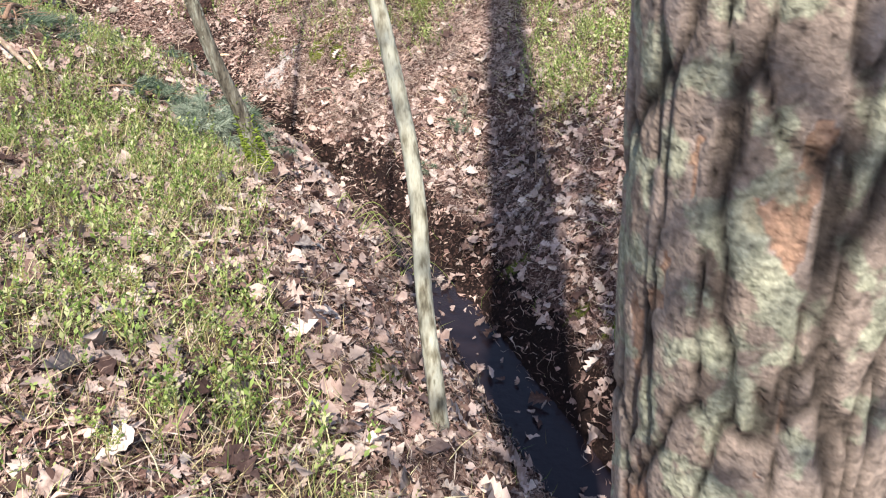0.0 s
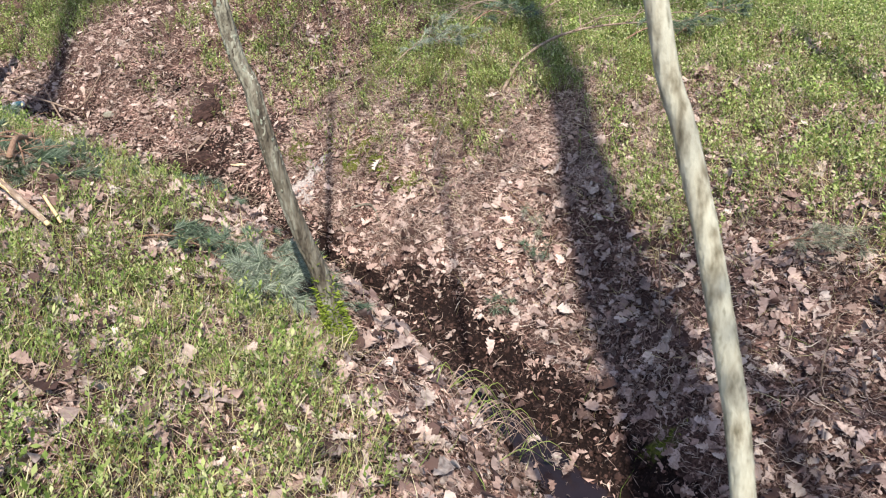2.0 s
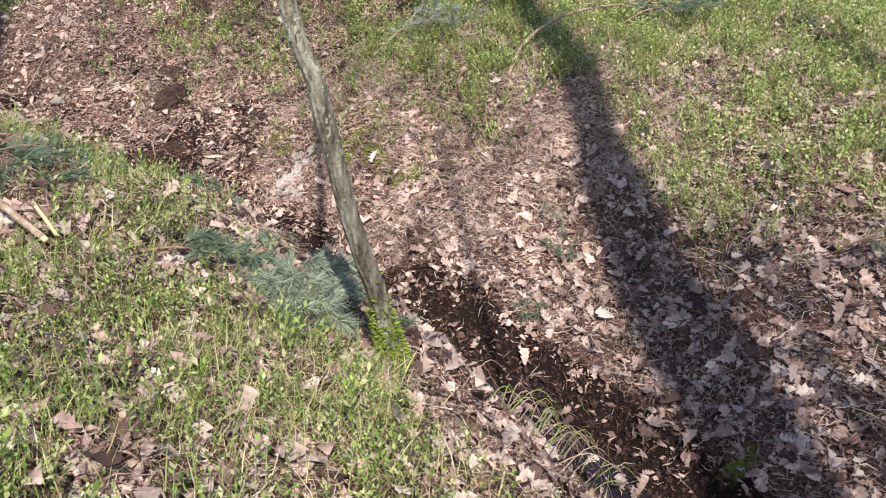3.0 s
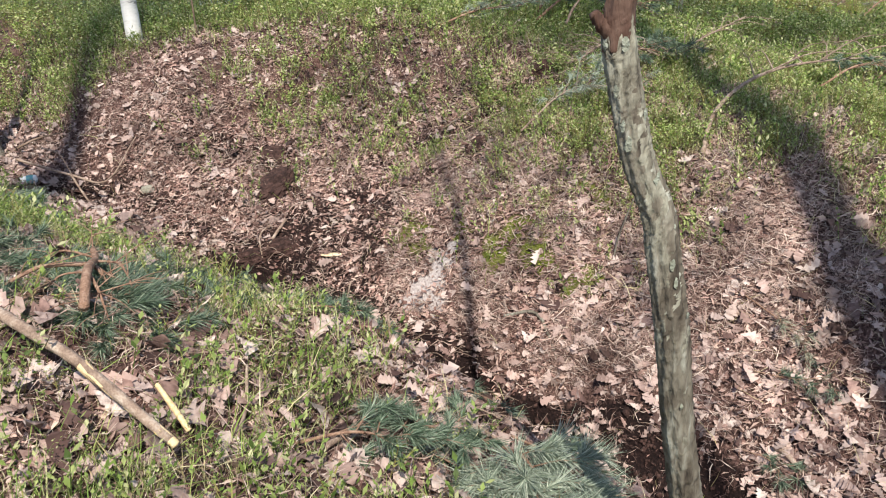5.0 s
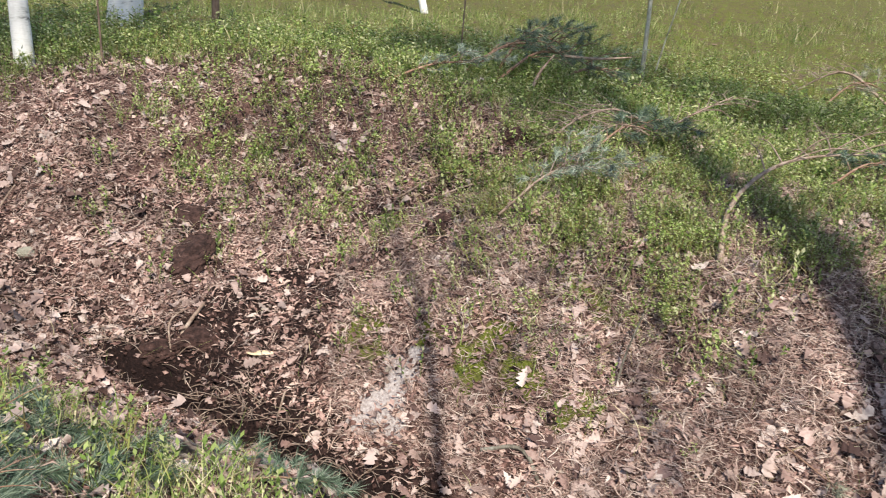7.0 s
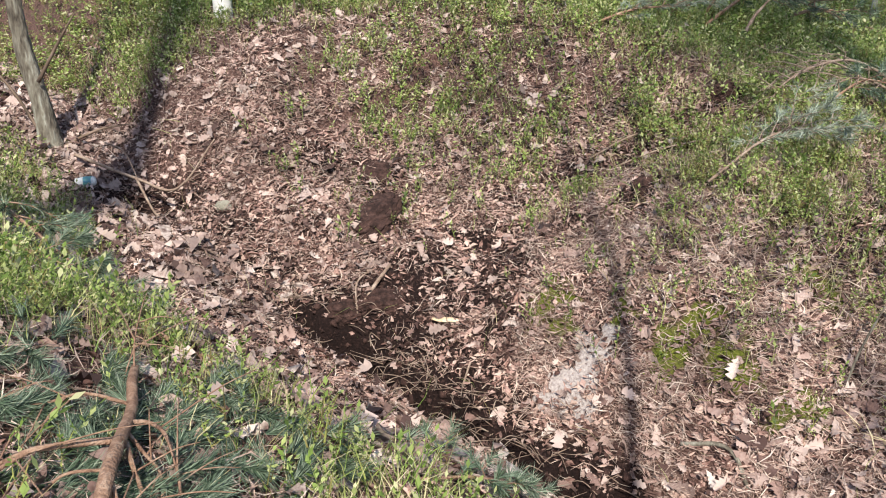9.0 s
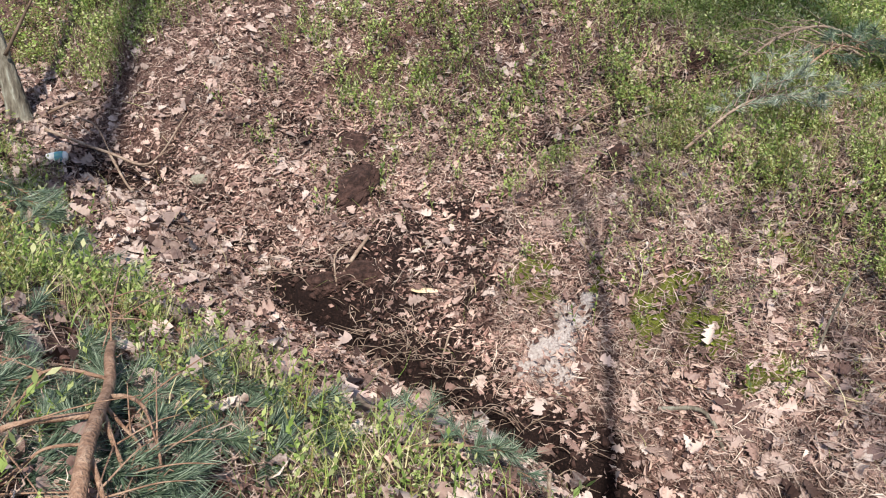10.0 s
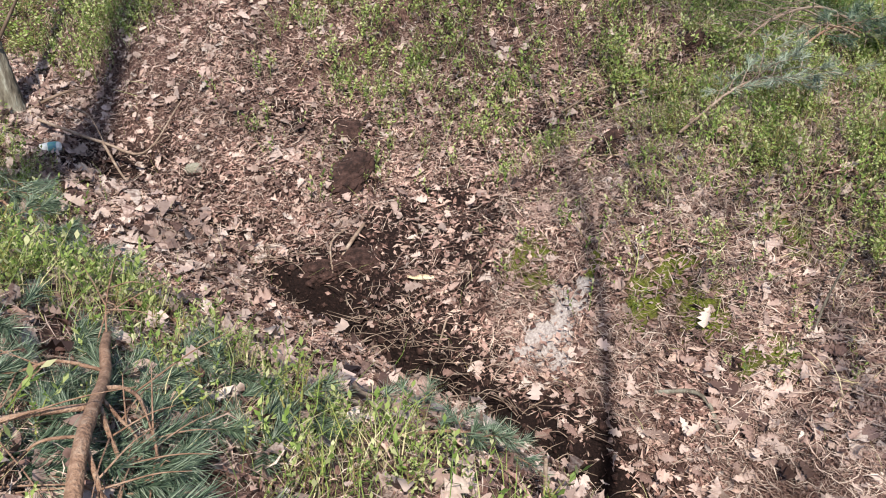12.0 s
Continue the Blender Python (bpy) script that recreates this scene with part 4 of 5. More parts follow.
def tree(name, base, stem, radii, bark, label, limbs=5, crown_from=0.72, leaf=0.09, leaves=1500, crown_mat=None, reach=0.7, sides=14, rough=0.05, seed=0, group="", ridges=0, n=None):
    """A trunk along stem (measured from its base), with limbs and a thin crown near the top."""
    r = np.random.default_rng(seed)
    t = empty(name, base, label, "tree", group)
    part("trunk", mesh_of("trunk", *tube(stem, radii, sides=sides, n=n or 60, rough=rough, seed=seed, ridges=ridges), [bark], soft=True), t)
    line = curve_through(stem, 40)
    ends = [line[-1]]
    for k in range(limbs):
        u = crown_from + (0.97 - crown_from) * (k + 0.5) / limbs
        b = line[int(u * 39)]
        a = r.uniform(0, 6.28)
        long = r.uniform(0.9, 1.6) * reach * 1.6 * (1.15 - u * 0.6)
        way = np.array([math.cos(a), math.sin(a), r.uniform(0.25, 0.6)]) * long
        rad = np.interp(u, np.linspace(0, 1, len(radii)), radii)
        part("limb", mesh_of("limb", *tube([b, b + way * 0.5 + (0, 0, 0.05), b + way], [rad * 0.5, rad * 0.3, rad * 0.1], sides=6, n=8), [bark], soft=True), t)
        ends += [b + way, b + way * 0.6]
    part("crown", crown_of(ends, reach, leaves, leaf, crown_mat or M_CROWN, seed), t)
    return t


def on_land(x, y, dz=0.0):
    return (x, y, z_at(x, y) + dz)


# slender pale oak beside the ditch
PB = (2.86, -1.95, z_at(2.86, -1.95) - 0.05)
STEM = [PB, (2.832, -1.934, 0.1), (2.803, -1.91, 0.3), (2.782, -1.887, 0.5), (2.768, -1.864, 0.7), (2.738, -1.84, 0.9), (2.693, -1.817, 1.1), (2.643, -1.794, 1.3), (2.585, -1.771, 1.5), (2.524, -1.747, 1.7),
        (2.42, -1.7, 2.3), (2.35, -1.65, 4.0), (2.3, -1.7, 6.2), (2.35, -1.7, 8.0)]
pale = tree("oak_sapling", PB, [np.subtract(p, PB) for p in STEM], [0.032, 0.028, 0.026, 0.025, 0.022, 0.018, 0.008], M_PALE_BARK, "slender young oak with pale lichen-covered bark beside the ditch",
            seed=21, sides=18, n=170, rough=0.045, leaves=260, crown_from=0.88)

# crooked young oak with a broken stub and bare wood above it
TB = (1.505, 0.03, z_at(1.505, 0.03) - 0.05)
STEM = [(1.505, 0.03, TB[2]), (1.45, 0.015, 0.214), (1.418, -0.02, 0.406), (1.372, -0.08, 0.6), (1.33, -0.135, 0.8), (1.297, -0.18, 1.0), (1.278, -0.195, 1.105), (1.26, -0.2, 1.2), (1.243, -0.2, 1.29),
        (1.205, -0.2, 1.379), (1.184, -0.2, 1.461), (1.167, -0.2, 1.537), (1.152, -0.2, 1.615)]
GIRTH = [0.062, 0.045, 0.039, 0.036, 0.034, 0.0335, 0.033, 0.0325, 0.031, 0.0295, 0.0295, 0.0295, 0.031]
TOP = [(1.154, -0.2, 1.585), (1.156, -0.2, 1.67), (1.172, -0.2, 1.78), (1.19, -0.19, 1.95), (1.22, -0.18, 2.6), (1.2, -0.1, 4.2), (1.1, -0.1, 6.4), (1.15, -0.1, 8.2)]
thin = empty("crooked_oak", TB, "crooked young oak with ridged bark, mossy foot and broken stub", "tree")
v, f = tube([np.subtract(p, TB) for p in STEM], GIRTH, sides=40, n=230, rough=0.06, seed=5, ridges=10)
torn = np.clip((v[:, 2] + TB[2] - 1.57) / 0.045, 0, 1)  # the bark ends in a ragged edge
turn = np.arctan2(v[:, 1] + TB[1] + 0.2, v[:, 0] + TB[0] - 1.154)
v[:, 2] += torn * (0.022 * np.sin(turn * 2 + 2.4) + 0.012 * np.sin(turn * 7) + 0.006 * np.sin(turn * 15))
v[:, :2] += (np.array([1.154, -0.2]) - np.array(TB[:2]) - v[:, :2]) * (0.12 * torn ** 2)[:, None]
mid = v[f].mean(1)
pale_bark = [int(0.5 * noise.noise((q[0] * 34, q[1] * 34, q[2] * 16)) + 0.45 * noise.noise((q[0] * 90, q[1] * 90, q[2] * 50)) + min(0.42, 0.9 * (q[2] + TB[2] - 1.12)) > 0.12) for q in mid]
part("trunk", mesh_of("trunk", v, f, [M_OAK_BARK, M_GREY_BARK], pale_bark, soft=True), thin)
part("bare_stem", mesh_of("bare_stem", *tube([np.subtract(p, TB) for p in TOP], [0.0275, 0.0265, 0.026, 0.025, 0.022, 0.018, 0.012, 0.006], sides=24, n=120, rough=0.055, seed=6, ridges=6), [M_BARE_WOOD], soft=True),
     thin, "reddish stem bare of bark")
part("broken_stub", mesh_of("broken_stub", *tube([np.subtract(p, TB) for p in ((1.15, -0.2, 1.61), (1.122, -0.21, 1.632), (1.108, -0.215, 1.655))], [0.018, 0.013, 0.009], sides=12, n=14, rough=0.3, seed=7),
                            [M_BARE_WOOD], soft=True), thin, "dark broken side stub")
r_ = np.random.default_rng(3)
for k in range(14):  # crusts of lichen on the bark
    u = r_.uniform(0.35, 1.0) if k % 3 else r_.uniform(0.82, 1.0)
    c = curve_through(STEM, 60)[int(u * 59)]
    a = r_.uniform(3.4, 6.1)
    nrm = np.array([math.cos(a), math.sin(a), 0])
    rad = np.interp(u, np.linspace(0, 1, len(GIRTH)), GIRTH)
    sz = r_.uniform(0.004, 0.012)
    ph = np.arange(10) * 0.628
    rim = sz * r_.uniform(0.6, 1.2, 10)
    side = np.array([-nrm[1], nrm[0], 0])
    pts = [c + nrm * (rad + 0.0045) - TB]
    for p_, q_ in zip(ph, rim):
        o = side * math.cos(p_) * q_ * 0.7 + np.array([0, 0, 1.5 * math.sin(p_) * q_])
        ang = (o @ side) / rad
        pts.append(c + (nrm * math.cos(ang) + side * math.sin(ang)) * (rad + 0.002) + np.array([0, 0, o[2]]) - TB)
    part("lichen", mesh_of("lichen", pts, [(0, i + 1, (i + 1) % 10 + 1) for i in range(10)], [M_BARK_LICHEN], soft=True), thin)
fx_, fa = [], []
for k in range(2200):  # moss round the foot
    a, h = r_.uniform(0, 6.28), abs(r_.normal(0, 0.17))
    c = curve_through(STEM[:4], 50)[min(49, int(h / 0.75 * 49) + 3)]
    fx_.append(c + np.array([math.cos(a), math.sin(a), 0]) * np.interp(h, [0, 0.3], [0.05, 0.041]) - TB)
    fa.append((math.cos(a), math.sin(a), 0.5))
v, f = strewn([blade(0.6, 0.12)], np.array(fx_), frames_on(np.array(fa), 0.4), r_.uniform(0.014, 0.036, 2200))
part("moss_collar", mesh_of("moss_collar", v, f, [M_MOSS_TIP]), thin, "green moss at the foot of the trunk")
ends = []
for k, (zz, a) in enumerate(((5.4, 0.5), (6.2, 2.6), (6.9, 4.4), (7.5, 1.4))):
    b = np.array([1.13, -0.1, zz]) - TB
    w = np.array([math.cos(a), math.sin(a), 0.5]) * 0.9
    part("limb", mesh_of("limb", *tube([b, b + w * 0.5, b + w], [0.008, 0.006, 0.003], sides=6, n=8), [M_OAK_BARK], soft=True), thin)
    ends += [b + w, b + w * 0.6]
part("crown", crown_of(ends, 0.6, 350, 0.08, M_CROWN, 8), thin)


def pine_trunk(height, r0, seed, fine):
    """A thick trunk broken into long plates with deep cracks; its layer holds plate tone and cracks."""
    rows, cols = (330, 190) if fine else (60, 28)
    zz = np.concatenate([np.linspace(0, 2.3, rows - 30), np.linspace(2.35, height, 30)])
    a = np.arange(cols) * 2 * math.pi / cols
    A, Z = np.meshgrid(a, zz)
    rad = np.interp(Z, [0, 0.15, 0.5, 2.3, height], [r0 * 1.2, r0 * 1.06, r0 * 0.99, r0 * 0.96, r0 * 0.45])
    tone, crack, lift = np.zeros(A.shape), np.zeros(A.shape), np.zeros(A.shape)
    for i in range(A.shape[0]):
        for j in range(A.shape[1]):
            x, y, z = math.cos(A[i, j]), math.sin(A[i, j]), Z[i, j]
            w = noise.noise_vector((x * 2.0, y * 2.0, z * 3)) * 0.24 + noise.noise_vector((x * 8, y * 8, z * 12)) * 0.12
            q = Vector((x * r0 * 15 + w.x, y * r0 * 15 + w.y, z * 2.5 + w.z * 1.2 + seed))
            dist, cell = noise.voronoi(q)
            c = noise.cell(cell[0] * 7.13)
            e = dist[1] - dist[0]
            layer = noise.noise(Vector((x * 3, y * 3, z * 5)) + w * 2.2)
            step = math.floor(layer * 5) / 5
            edge_ = abs(layer * 5 - round(layer * 5))
            tone[i, j] = min(1, max(0, 0.4 + 0.3 * c + (0.55 if layer > 0.30 else 0) + 0.25 * step))
            crack[i, j] = max(1 - min(1, e / 0.1), 0.55 * (1 - min(1, edge_ / 0.06)))
            lift[i, j] = 0.9 * min(1, e / 0.1) - 0.5 * step - (0.3 if layer > 0.30 else 0) + 0.25 * c + 0.12 * noise.noise((x * 16, y * 16, z * 30))
    R = rad + 0.013 * lift
    sway = np.interp(Z, [0, 0.9, 1.5, 2.2, 3.6], [0.07, 0.04, 0.0, -0.035, 0.0]) if fine else 0 * Z  # slight bend near the foot
    v = np.stack([R * np.cos(A) + sway, R * np.sin(A), Z], -1).reshape(-1, 3)
    me = mesh_of("trunk", v, grid_tris(rows, cols, True), [PINE_BARK], soft=True)
    col = np.stack([tone, np.clip(crack, 0, 1) ** 0.8, 0 * tone, 0 * tone + 1], -1).reshape(-1, 4).astype(np.float32)
    me.color_attributes.new("plates", "FLOAT_COLOR", "POINT").data.foreach_set("color", col.ravel())
    return me


PINE_BARK = pine_bark_material()


def pine(name, base, height, r0, seed, label, fine=False, leaves=5000):
    r = np.random.default_rng(seed)
    t = empty(name, base, label, "tree")
    part("trunk", pine_trunk(height, r0, seed, fine), t)
    ends = []
    for k in range(10):
        z = height * (0.78 + 0.022 * k)
        a, long = k * 2.4 + r.uniform(-0.4, 0.4), height * 0.13 * (1.15 - 0.08 * k) * r.uniform(0.8, 1.2)
        w = np.array([math.cos(a), math.sin(a), 0.25]) * long
        b = np.array([0, 0, z])
        part("limb", mesh_of("limb", *tube([b, b + w * 0.5 + (0, 0, -0.05), b + w], [r0 * 0.22, r0 * 0.14, r0 * 0.05], sides=6, n=8), [M_FAR_BARK], soft=True), t)
        ends += [b + w, b + w * 0.7, b + w * 0.85 + (0, 0, 0.2)]
    part("crown", crown_of(ends + [np.array([0, 0, height])], height * 0.055, leaves, 0.13, M_PINE_CROWN, seed), t)
    return t


big_pine = pine("pine_tree", on_land(3.49, -3.11, -0.08), 15.0, 0.2, 3, "old Scots pine with thick plated lichen-grown bark", fine=True)
# unseen young spruce added behind the start, to lay broken shade over the lower ditch
SB = on_land(4.15, -5.2, -0.06)
shade = empty("spruce_tree", SB, "unseen young spruce added to lay broken shade over the lower ditch", "tree")
r_ = np.random.default_rng(19)
part("trunk", mesh_of("trunk", *tube([(0, 0, 0), (0.02, 0, 3), (0, 0.03, 7.4)], [0.1, 0.07, 0.015], sides=12, n=40, rough=0.05, seed=3), [M_FAR_BARK], soft=True), shade)
tips = []
for k in range(26):
    zz = 2.9 + 0.165 * k
    a, reach_ = k * 2.4, 1.2 * (1 - 0.75 * max(0, (zz - 4.6) / 3)) * r_.uniform(0.75, 1.1)
    b, w = np.array([0, 0, zz]), np.array([math.cos(a), math.sin(a), -0.15]) * reach_
    part("limb", mesh_of("limb", *tube([b, b + w * 0.5 + (0, 0, 0.05), b + w], [0.02, 0.012, 0.004], sides=6, n=8), [M_FAR_BARK], soft=True), shade)
    tips += [b + w, b + w * 0.75, b + w * 0.5]
part("crown", crown_of(tips, 0.55, 1900, 0.075, M_PINE_CROWN, 20), shade)
back_pine = pine("pine_tree", on_land(-1.25, -3.6, -0.08), 16.0, 0.17, 9, "tall Scots pine on the near bank casting shade across the ditch")

# birches, saplings and trunks beyond the far bank
tree("birch_tree", on_land(-2.2, 5.55, -0.1), [(0, 0, 0), (-0.02, 0, 0.6), (-0.08, 0.05, 1.6), (-0.1, 0.1, 5), (0, 0.2, 9)], [0.075, 0.066, 0.06, 0.045, 0.015], M_BIRCH,
     "white-barked birch standing in the grass above the bank", seed=31, leaves=1100, limbs=6, crown_from=0.62, reach=0.9, n=50, rough=0.025)
tree("birch_tree", on_land(-2.95, 10.2, -0.1), [(0, 0, 0), (0.05, 0, 1), (0.02, 0.1, 4), (0, 0.1, 10)], [0.24, 0.19, 0.16, 0.05], M_BIRCH, "thick old birch with white bark and dark foot", seed=32, leaves=1500,
     limbs=6, crown_from=0.6, reach=1.2, n=50, rough=0.025)
tree("birch_tree", on_land(1.1, 15.5, -0.1), [(0, 0, 0), (-0.2, 0, 1), (-0.5, 0.1, 4), (-0.6, 0.1, 9)], [0.075, 0.065, 0.05, 0.02], M_BIRCH, "thin leaning white birch far beyond the bank", seed=33, leaves=900,
     limbs=5, crown_from=0.6, reach=1.0, n=40, rough=0.02)
for x, y, r0, lx_, hgt, lab, sd in ((2.95, 7.1, 0.022, -0.06, 4.5, "pale thin sapling stem rising behind the cut boughs", 41), (1.15, 6.9, 0.008, 0.03, 2.2, "hair-thin grey sapling in the grass", 42),
                                    (-1.6, 5.45, 0.008, -0.05, 2.4, "thin grey sapling on the leafy bank top", 43), (4.97, 1.25, 0.05, -0.05, 6.5, "straight grey oak sapling in the bilberry", 45),
                                    (-1.75, 10.0, 0.05, 0.02, 6.0, "slim brown trunk in the far grass", 46), (3.1, 7.3, 0.008, 0.25, 1.8, "bent thin pale sapling beside the boughs", 47)):
    tree("sapling", on_land(x, y, -0.05), [(0, 0, 0), (lx_ * 0.4, 0, hgt * 0.3), (lx_, 0.03, hgt * 0.65), (lx_ * 1.3, 0, hgt)], [r0, r0 * 0.9, r0 * 0.7, r0 * 0.3],
         M_PALE_BARK if sd in (41, 45, 47) else M_FAR_BARK, lab, limbs=3, leaves=160, leaf=0.06, crown_from=0.7, reach=0.3, sides=9, n=24, seed=sd, rough=0.05)

# crooked small oak by the upper ditch, with thin suckers
LB = on_land(-2.95, 4.35, -0.05)
t_ = tree("upper_oak", LB, [(0, 0, 0), (-0.04, 0, 0.35), (-0.13, 0.02, 0.8), (-0.16, 0.05, 1.6), (-0.1, 0.1, 4), (-0.15, 0.1, 6.5)], [0.085, 0.06, 0.05, 0.045, 0.03, 0.01], M_OAK_BARK,
          "slim leaning oak growing beside the upper ditch", seed=51, leaves=800, crown_from=0.75, reach=0.6, n=90, sides=18, rough=0.05, ridges=6)
for a, b in (((0.02, -0.04, 0.03), (-0.45, -0.1, 0.75)), ((0.0, -0.05, 0.5), (0.35, -0.1, 0.95)), ((0.0, 0.0, 0.02), (0.5, 0.12, 0.22))):
    m_ = (np.array(a) + np.array(b)) / 2 + (0.03, 0, 0.05)
    part("sucker", mesh_of("sucker", *tube([a, m_, b], [0.013, 0.009, 0.004], sides=6, n=14, rough=0.08), [M_FAR_BARK], soft=True), t_)

# wood that closes the place all round
ring = np.random.default_rng(77)
far_pine = pine("pine_tree", on_land(9.6, 20.5, -0.1), 15.0, 0.2, 15, "distant Scots pine with a bare dark trunk", leaves=2200)
for k in range(34):
    a, dist_ = k * 2.39996, ring.uniform(24, 48)
    x, y = 1 + dist_ * math.cos(a), 3 + dist_ * math.sin(a)
    if abs(x - 9.6) < 1.5 and abs(y - 20.5) < 1.5:
        continue
    copy_thing(far_pine, pose(x, y, z_at(x, y) - 0.1, 0, 0, ring.uniform(0, 360)))


# ---- boughs, branches and small things ----
def needles_along(line, count, length, droop, r):
    """Pairs of thin needles fanned round a twig."""
    u = r.uniform(0.25, 1.0, count)
    p = np.stack([np.interp(u, np.linspace(0, 1, len(line)), line[:, k]) for k in range(3)], 1)
    way = line[-1] - line[0]
    way = way / np.linalg.norm(way)
    out = r.normal(0, 1, (count, 3))
    out -= way * (out @ way)[:, None]
    out /= np.linalg.norm(out, axis=1, keepdims=True)
    go = out * 0.55 + way * r.uniform(0.45, 1.0, count)[:, None] + np.array([0, 0, -droop])
    go /= np.linalg.norm(go, axis=1, keepdims=True)
    side = np.cross(go, r.normal(0, 1, (count, 3)))
    side /= np.linalg.norm(side, axis=1, keepdims=True)
    ln = (length * r.uniform(0.45, 1.2, count))[:, None]
    w = 0.0015
    v = np.stack([p - side * w, p + side * w, p + go * ln], 1).reshape(-1, 3)
    return v, np.arange(count)[:, None] * 3 + np.array([0, 1, 2])


def bough(name, stem, thick, label, twigs=7, twig=0.22, needles=900, length=0.065, mat=None, bark=None, seed=0, spread=1.0, flat=0.4, bare=False, start=0.25, group=""):
    """A cut branch: its stem, side twigs and the needles that it still carries."""
    r = np.random.default_rng(seed)
    base = np.array(stem[0], float)
    t = empty(name, base, label, "branch", group)
    pts = [np.subtract(p, base) for p in stem]
    bark = bark or M_PINE_TWIG
    part("stem", mesh_of("stem", *tube(pts, [thick, thick * 0.75, thick * 0.35], sides=9, n=max(14, 6 * len(pts)), rough=0.08, seed=seed), [bark], soft=True), t)
    line = curve_through(pts, 40) if len(pts) > 2 else np.linspace(pts[0], pts[-1], 40)
    way = line[-1] - line[0]
    way /= np.linalg.norm(way)
    lines = [line[24:]]
    for k in range(twigs):
        b = line[int((start + (0.97 - start) * (k + r.uniform(0.2, 0.8)) / twigs) * 39)]
        side = np.cross(way, (0, 0, 1.0)) * (1 if k % 2 else -1) * spread + r.normal(0, 0.25, 3) + np.array([0, 0, r.uniform(-0.1, flat)])
        go = side / np.linalg.norm(side) * 0.75 + way * 0.6
        ln = twig * r.uniform(0.6, 1.2)
        sag = np.array([0, 0, -0.15 * ln])
        pl = np.array([b, b + go * ln * 0.5 + (0, 0, 0.04 * ln), b + go * ln + sag])
        part("twig", mesh_of("twig", *tube(pl, [thick * 0.3 + 0.001, thick * 0.2 + 0.0008, 0.0012], sides=5, n=8, rough=0.1, seed=seed + k), [bark], soft=True), t)
        side_line = curve_through(pl, 12)
        lines.append(side_line)
        for q in range(2):
            c = side_line[r.integers(4, 10)]
            g2 = go * 0.6 + r.normal(0, 0.45, 3) * np.array([1, 1, 0.4])
            pl2 = np.array([c, c + g2 * ln * 0.25, c + g2 * ln * 0.5])
            part("twig", mesh_of("twig", *tube(pl2, [thick * 0.16 + 0.0008, 0.0011, 0.0009], sides=4, n=6), [bark], soft=True), t)
            lines.append(curve_through(pl2, 8))
    if not bare:
        per = max(12, int(needles * 1.15) // len(lines))
        v, f = joined([needles_along(l, per, length, 0.15, r) for l in lines])
        part("needles", mesh_of("needles", v, f, [mat or M_NEEDLE]), t)
    return t


def rise(pts, lift=0.02):
    """Plan points with a height above the ground each (or lift) set on the land."""
    return [(p[0], p[1], z_at(p[0], p[1]) + (p[2] if len(p) > 2 else lift)) for p in pts]


# the cut pine top lying on the near bank
top = empty("cut_pine_branch", rise([(-0.72, 1.38)], 0.05)[0], "cut forked pine branch with reddish bark on the near bank", "branch")
o = np.array(top.location)
main_line = np.array(rise([(-0.66, 1.29, 0.09), (-0.58, 1.14, 0.1), (-0.51, 1.01, 0.1), (-0.43, 0.83, 0.1), (-0.36, 0.66, 0.1), (-0.3, 0.5, 0.08)]))
part("stem", mesh_of("stem", *tube(main_line - o, [0.012, 0.013, 0.014, 0.015, 0.016], sides=14, n=60, rough=0.05, seed=2), [M_PINE_TWIG], soft=True), top)
r_ = np.random.default_rng(12)
tw_lines = []
for pl, rad in ((((-0.43, 0.83, 0.1), (-0.52, 0.76, 0.1), (-0.57, 0.72, 0.09), (-0.66, 0.66, 0.06), (-0.8, 0.6, 0.03)), 0.0085), (((-0.38, 0.72, 0.09), (-0.46, 0.69, 0.07), (-0.5, 0.64, 0.04), (-0.56, 0.55, 0.02)), 0.004),
                (((-0.47, 0.93, 0.1), (-0.43, 0.95, 0.105), (-0.36, 0.89, 0.1), (-0.28, 0.78, 0.07), (-0.22, 0.66, 0.03)), 0.006), (((-0.43, 0.85, 0.08), (-0.37, 0.77, 0.08), (-0.31, 0.7, 0.05), (-0.27, 0.6, 0.03)), 0.0065),
                (((-0.46, 0.9, 0.09), (-0.4, 0.86, 0.06), (-0.33, 0.8, 0.05), (-0.3, 0.7, 0.03)), 0.005), (((-0.52, 1.03, 0.1), (-0.61, 0.99, 0.1), (-0.71, 0.96, 0.06), (-0.85, 0.9, 0.03)), 0.005),
                (((-0.38, 0.7, 0.1), (-0.31, 0.62, 0.07), (-0.24, 0.52, 0.03)), 0.007), (((-0.64, 1.25, 0.1), (-0.665, 1.31, 0.15), (-0.67, 1.35, 0.2)), 0.003), (((-0.56, 0.73, 0.09), (-0.62, 0.62, 0.06), (-0.66, 0.5, 0.03)), 0.005)):
    L = np.array(rise(pl))
    part("side_branch", mesh_of("side_branch", *tube(L - o, [rad, rad * 0.7, rad * 0.4], sides=8, n=22, rough=0.08, seed=int(rad * 9999)), [M_PINE_TWIG], soft=True), top)
    tw_lines.append(curve_through(L - o, 14))
    for q in range(7):
        c = tw_lines[-1][r_.integers(5, 13)]
        g = r_.normal(0, 0.14, 3) * (1, 1, 0.25)
        pl2 = np.array([c, c + g * 0.6 + (0, 0, 0.01), c + g])
        part("twig", mesh_of("twig", *tube(pl2, [0.0024, 0.0017, 0.001], sides=5, n=8), [M_PINE_TWIG], soft=True), top)
tuft = []
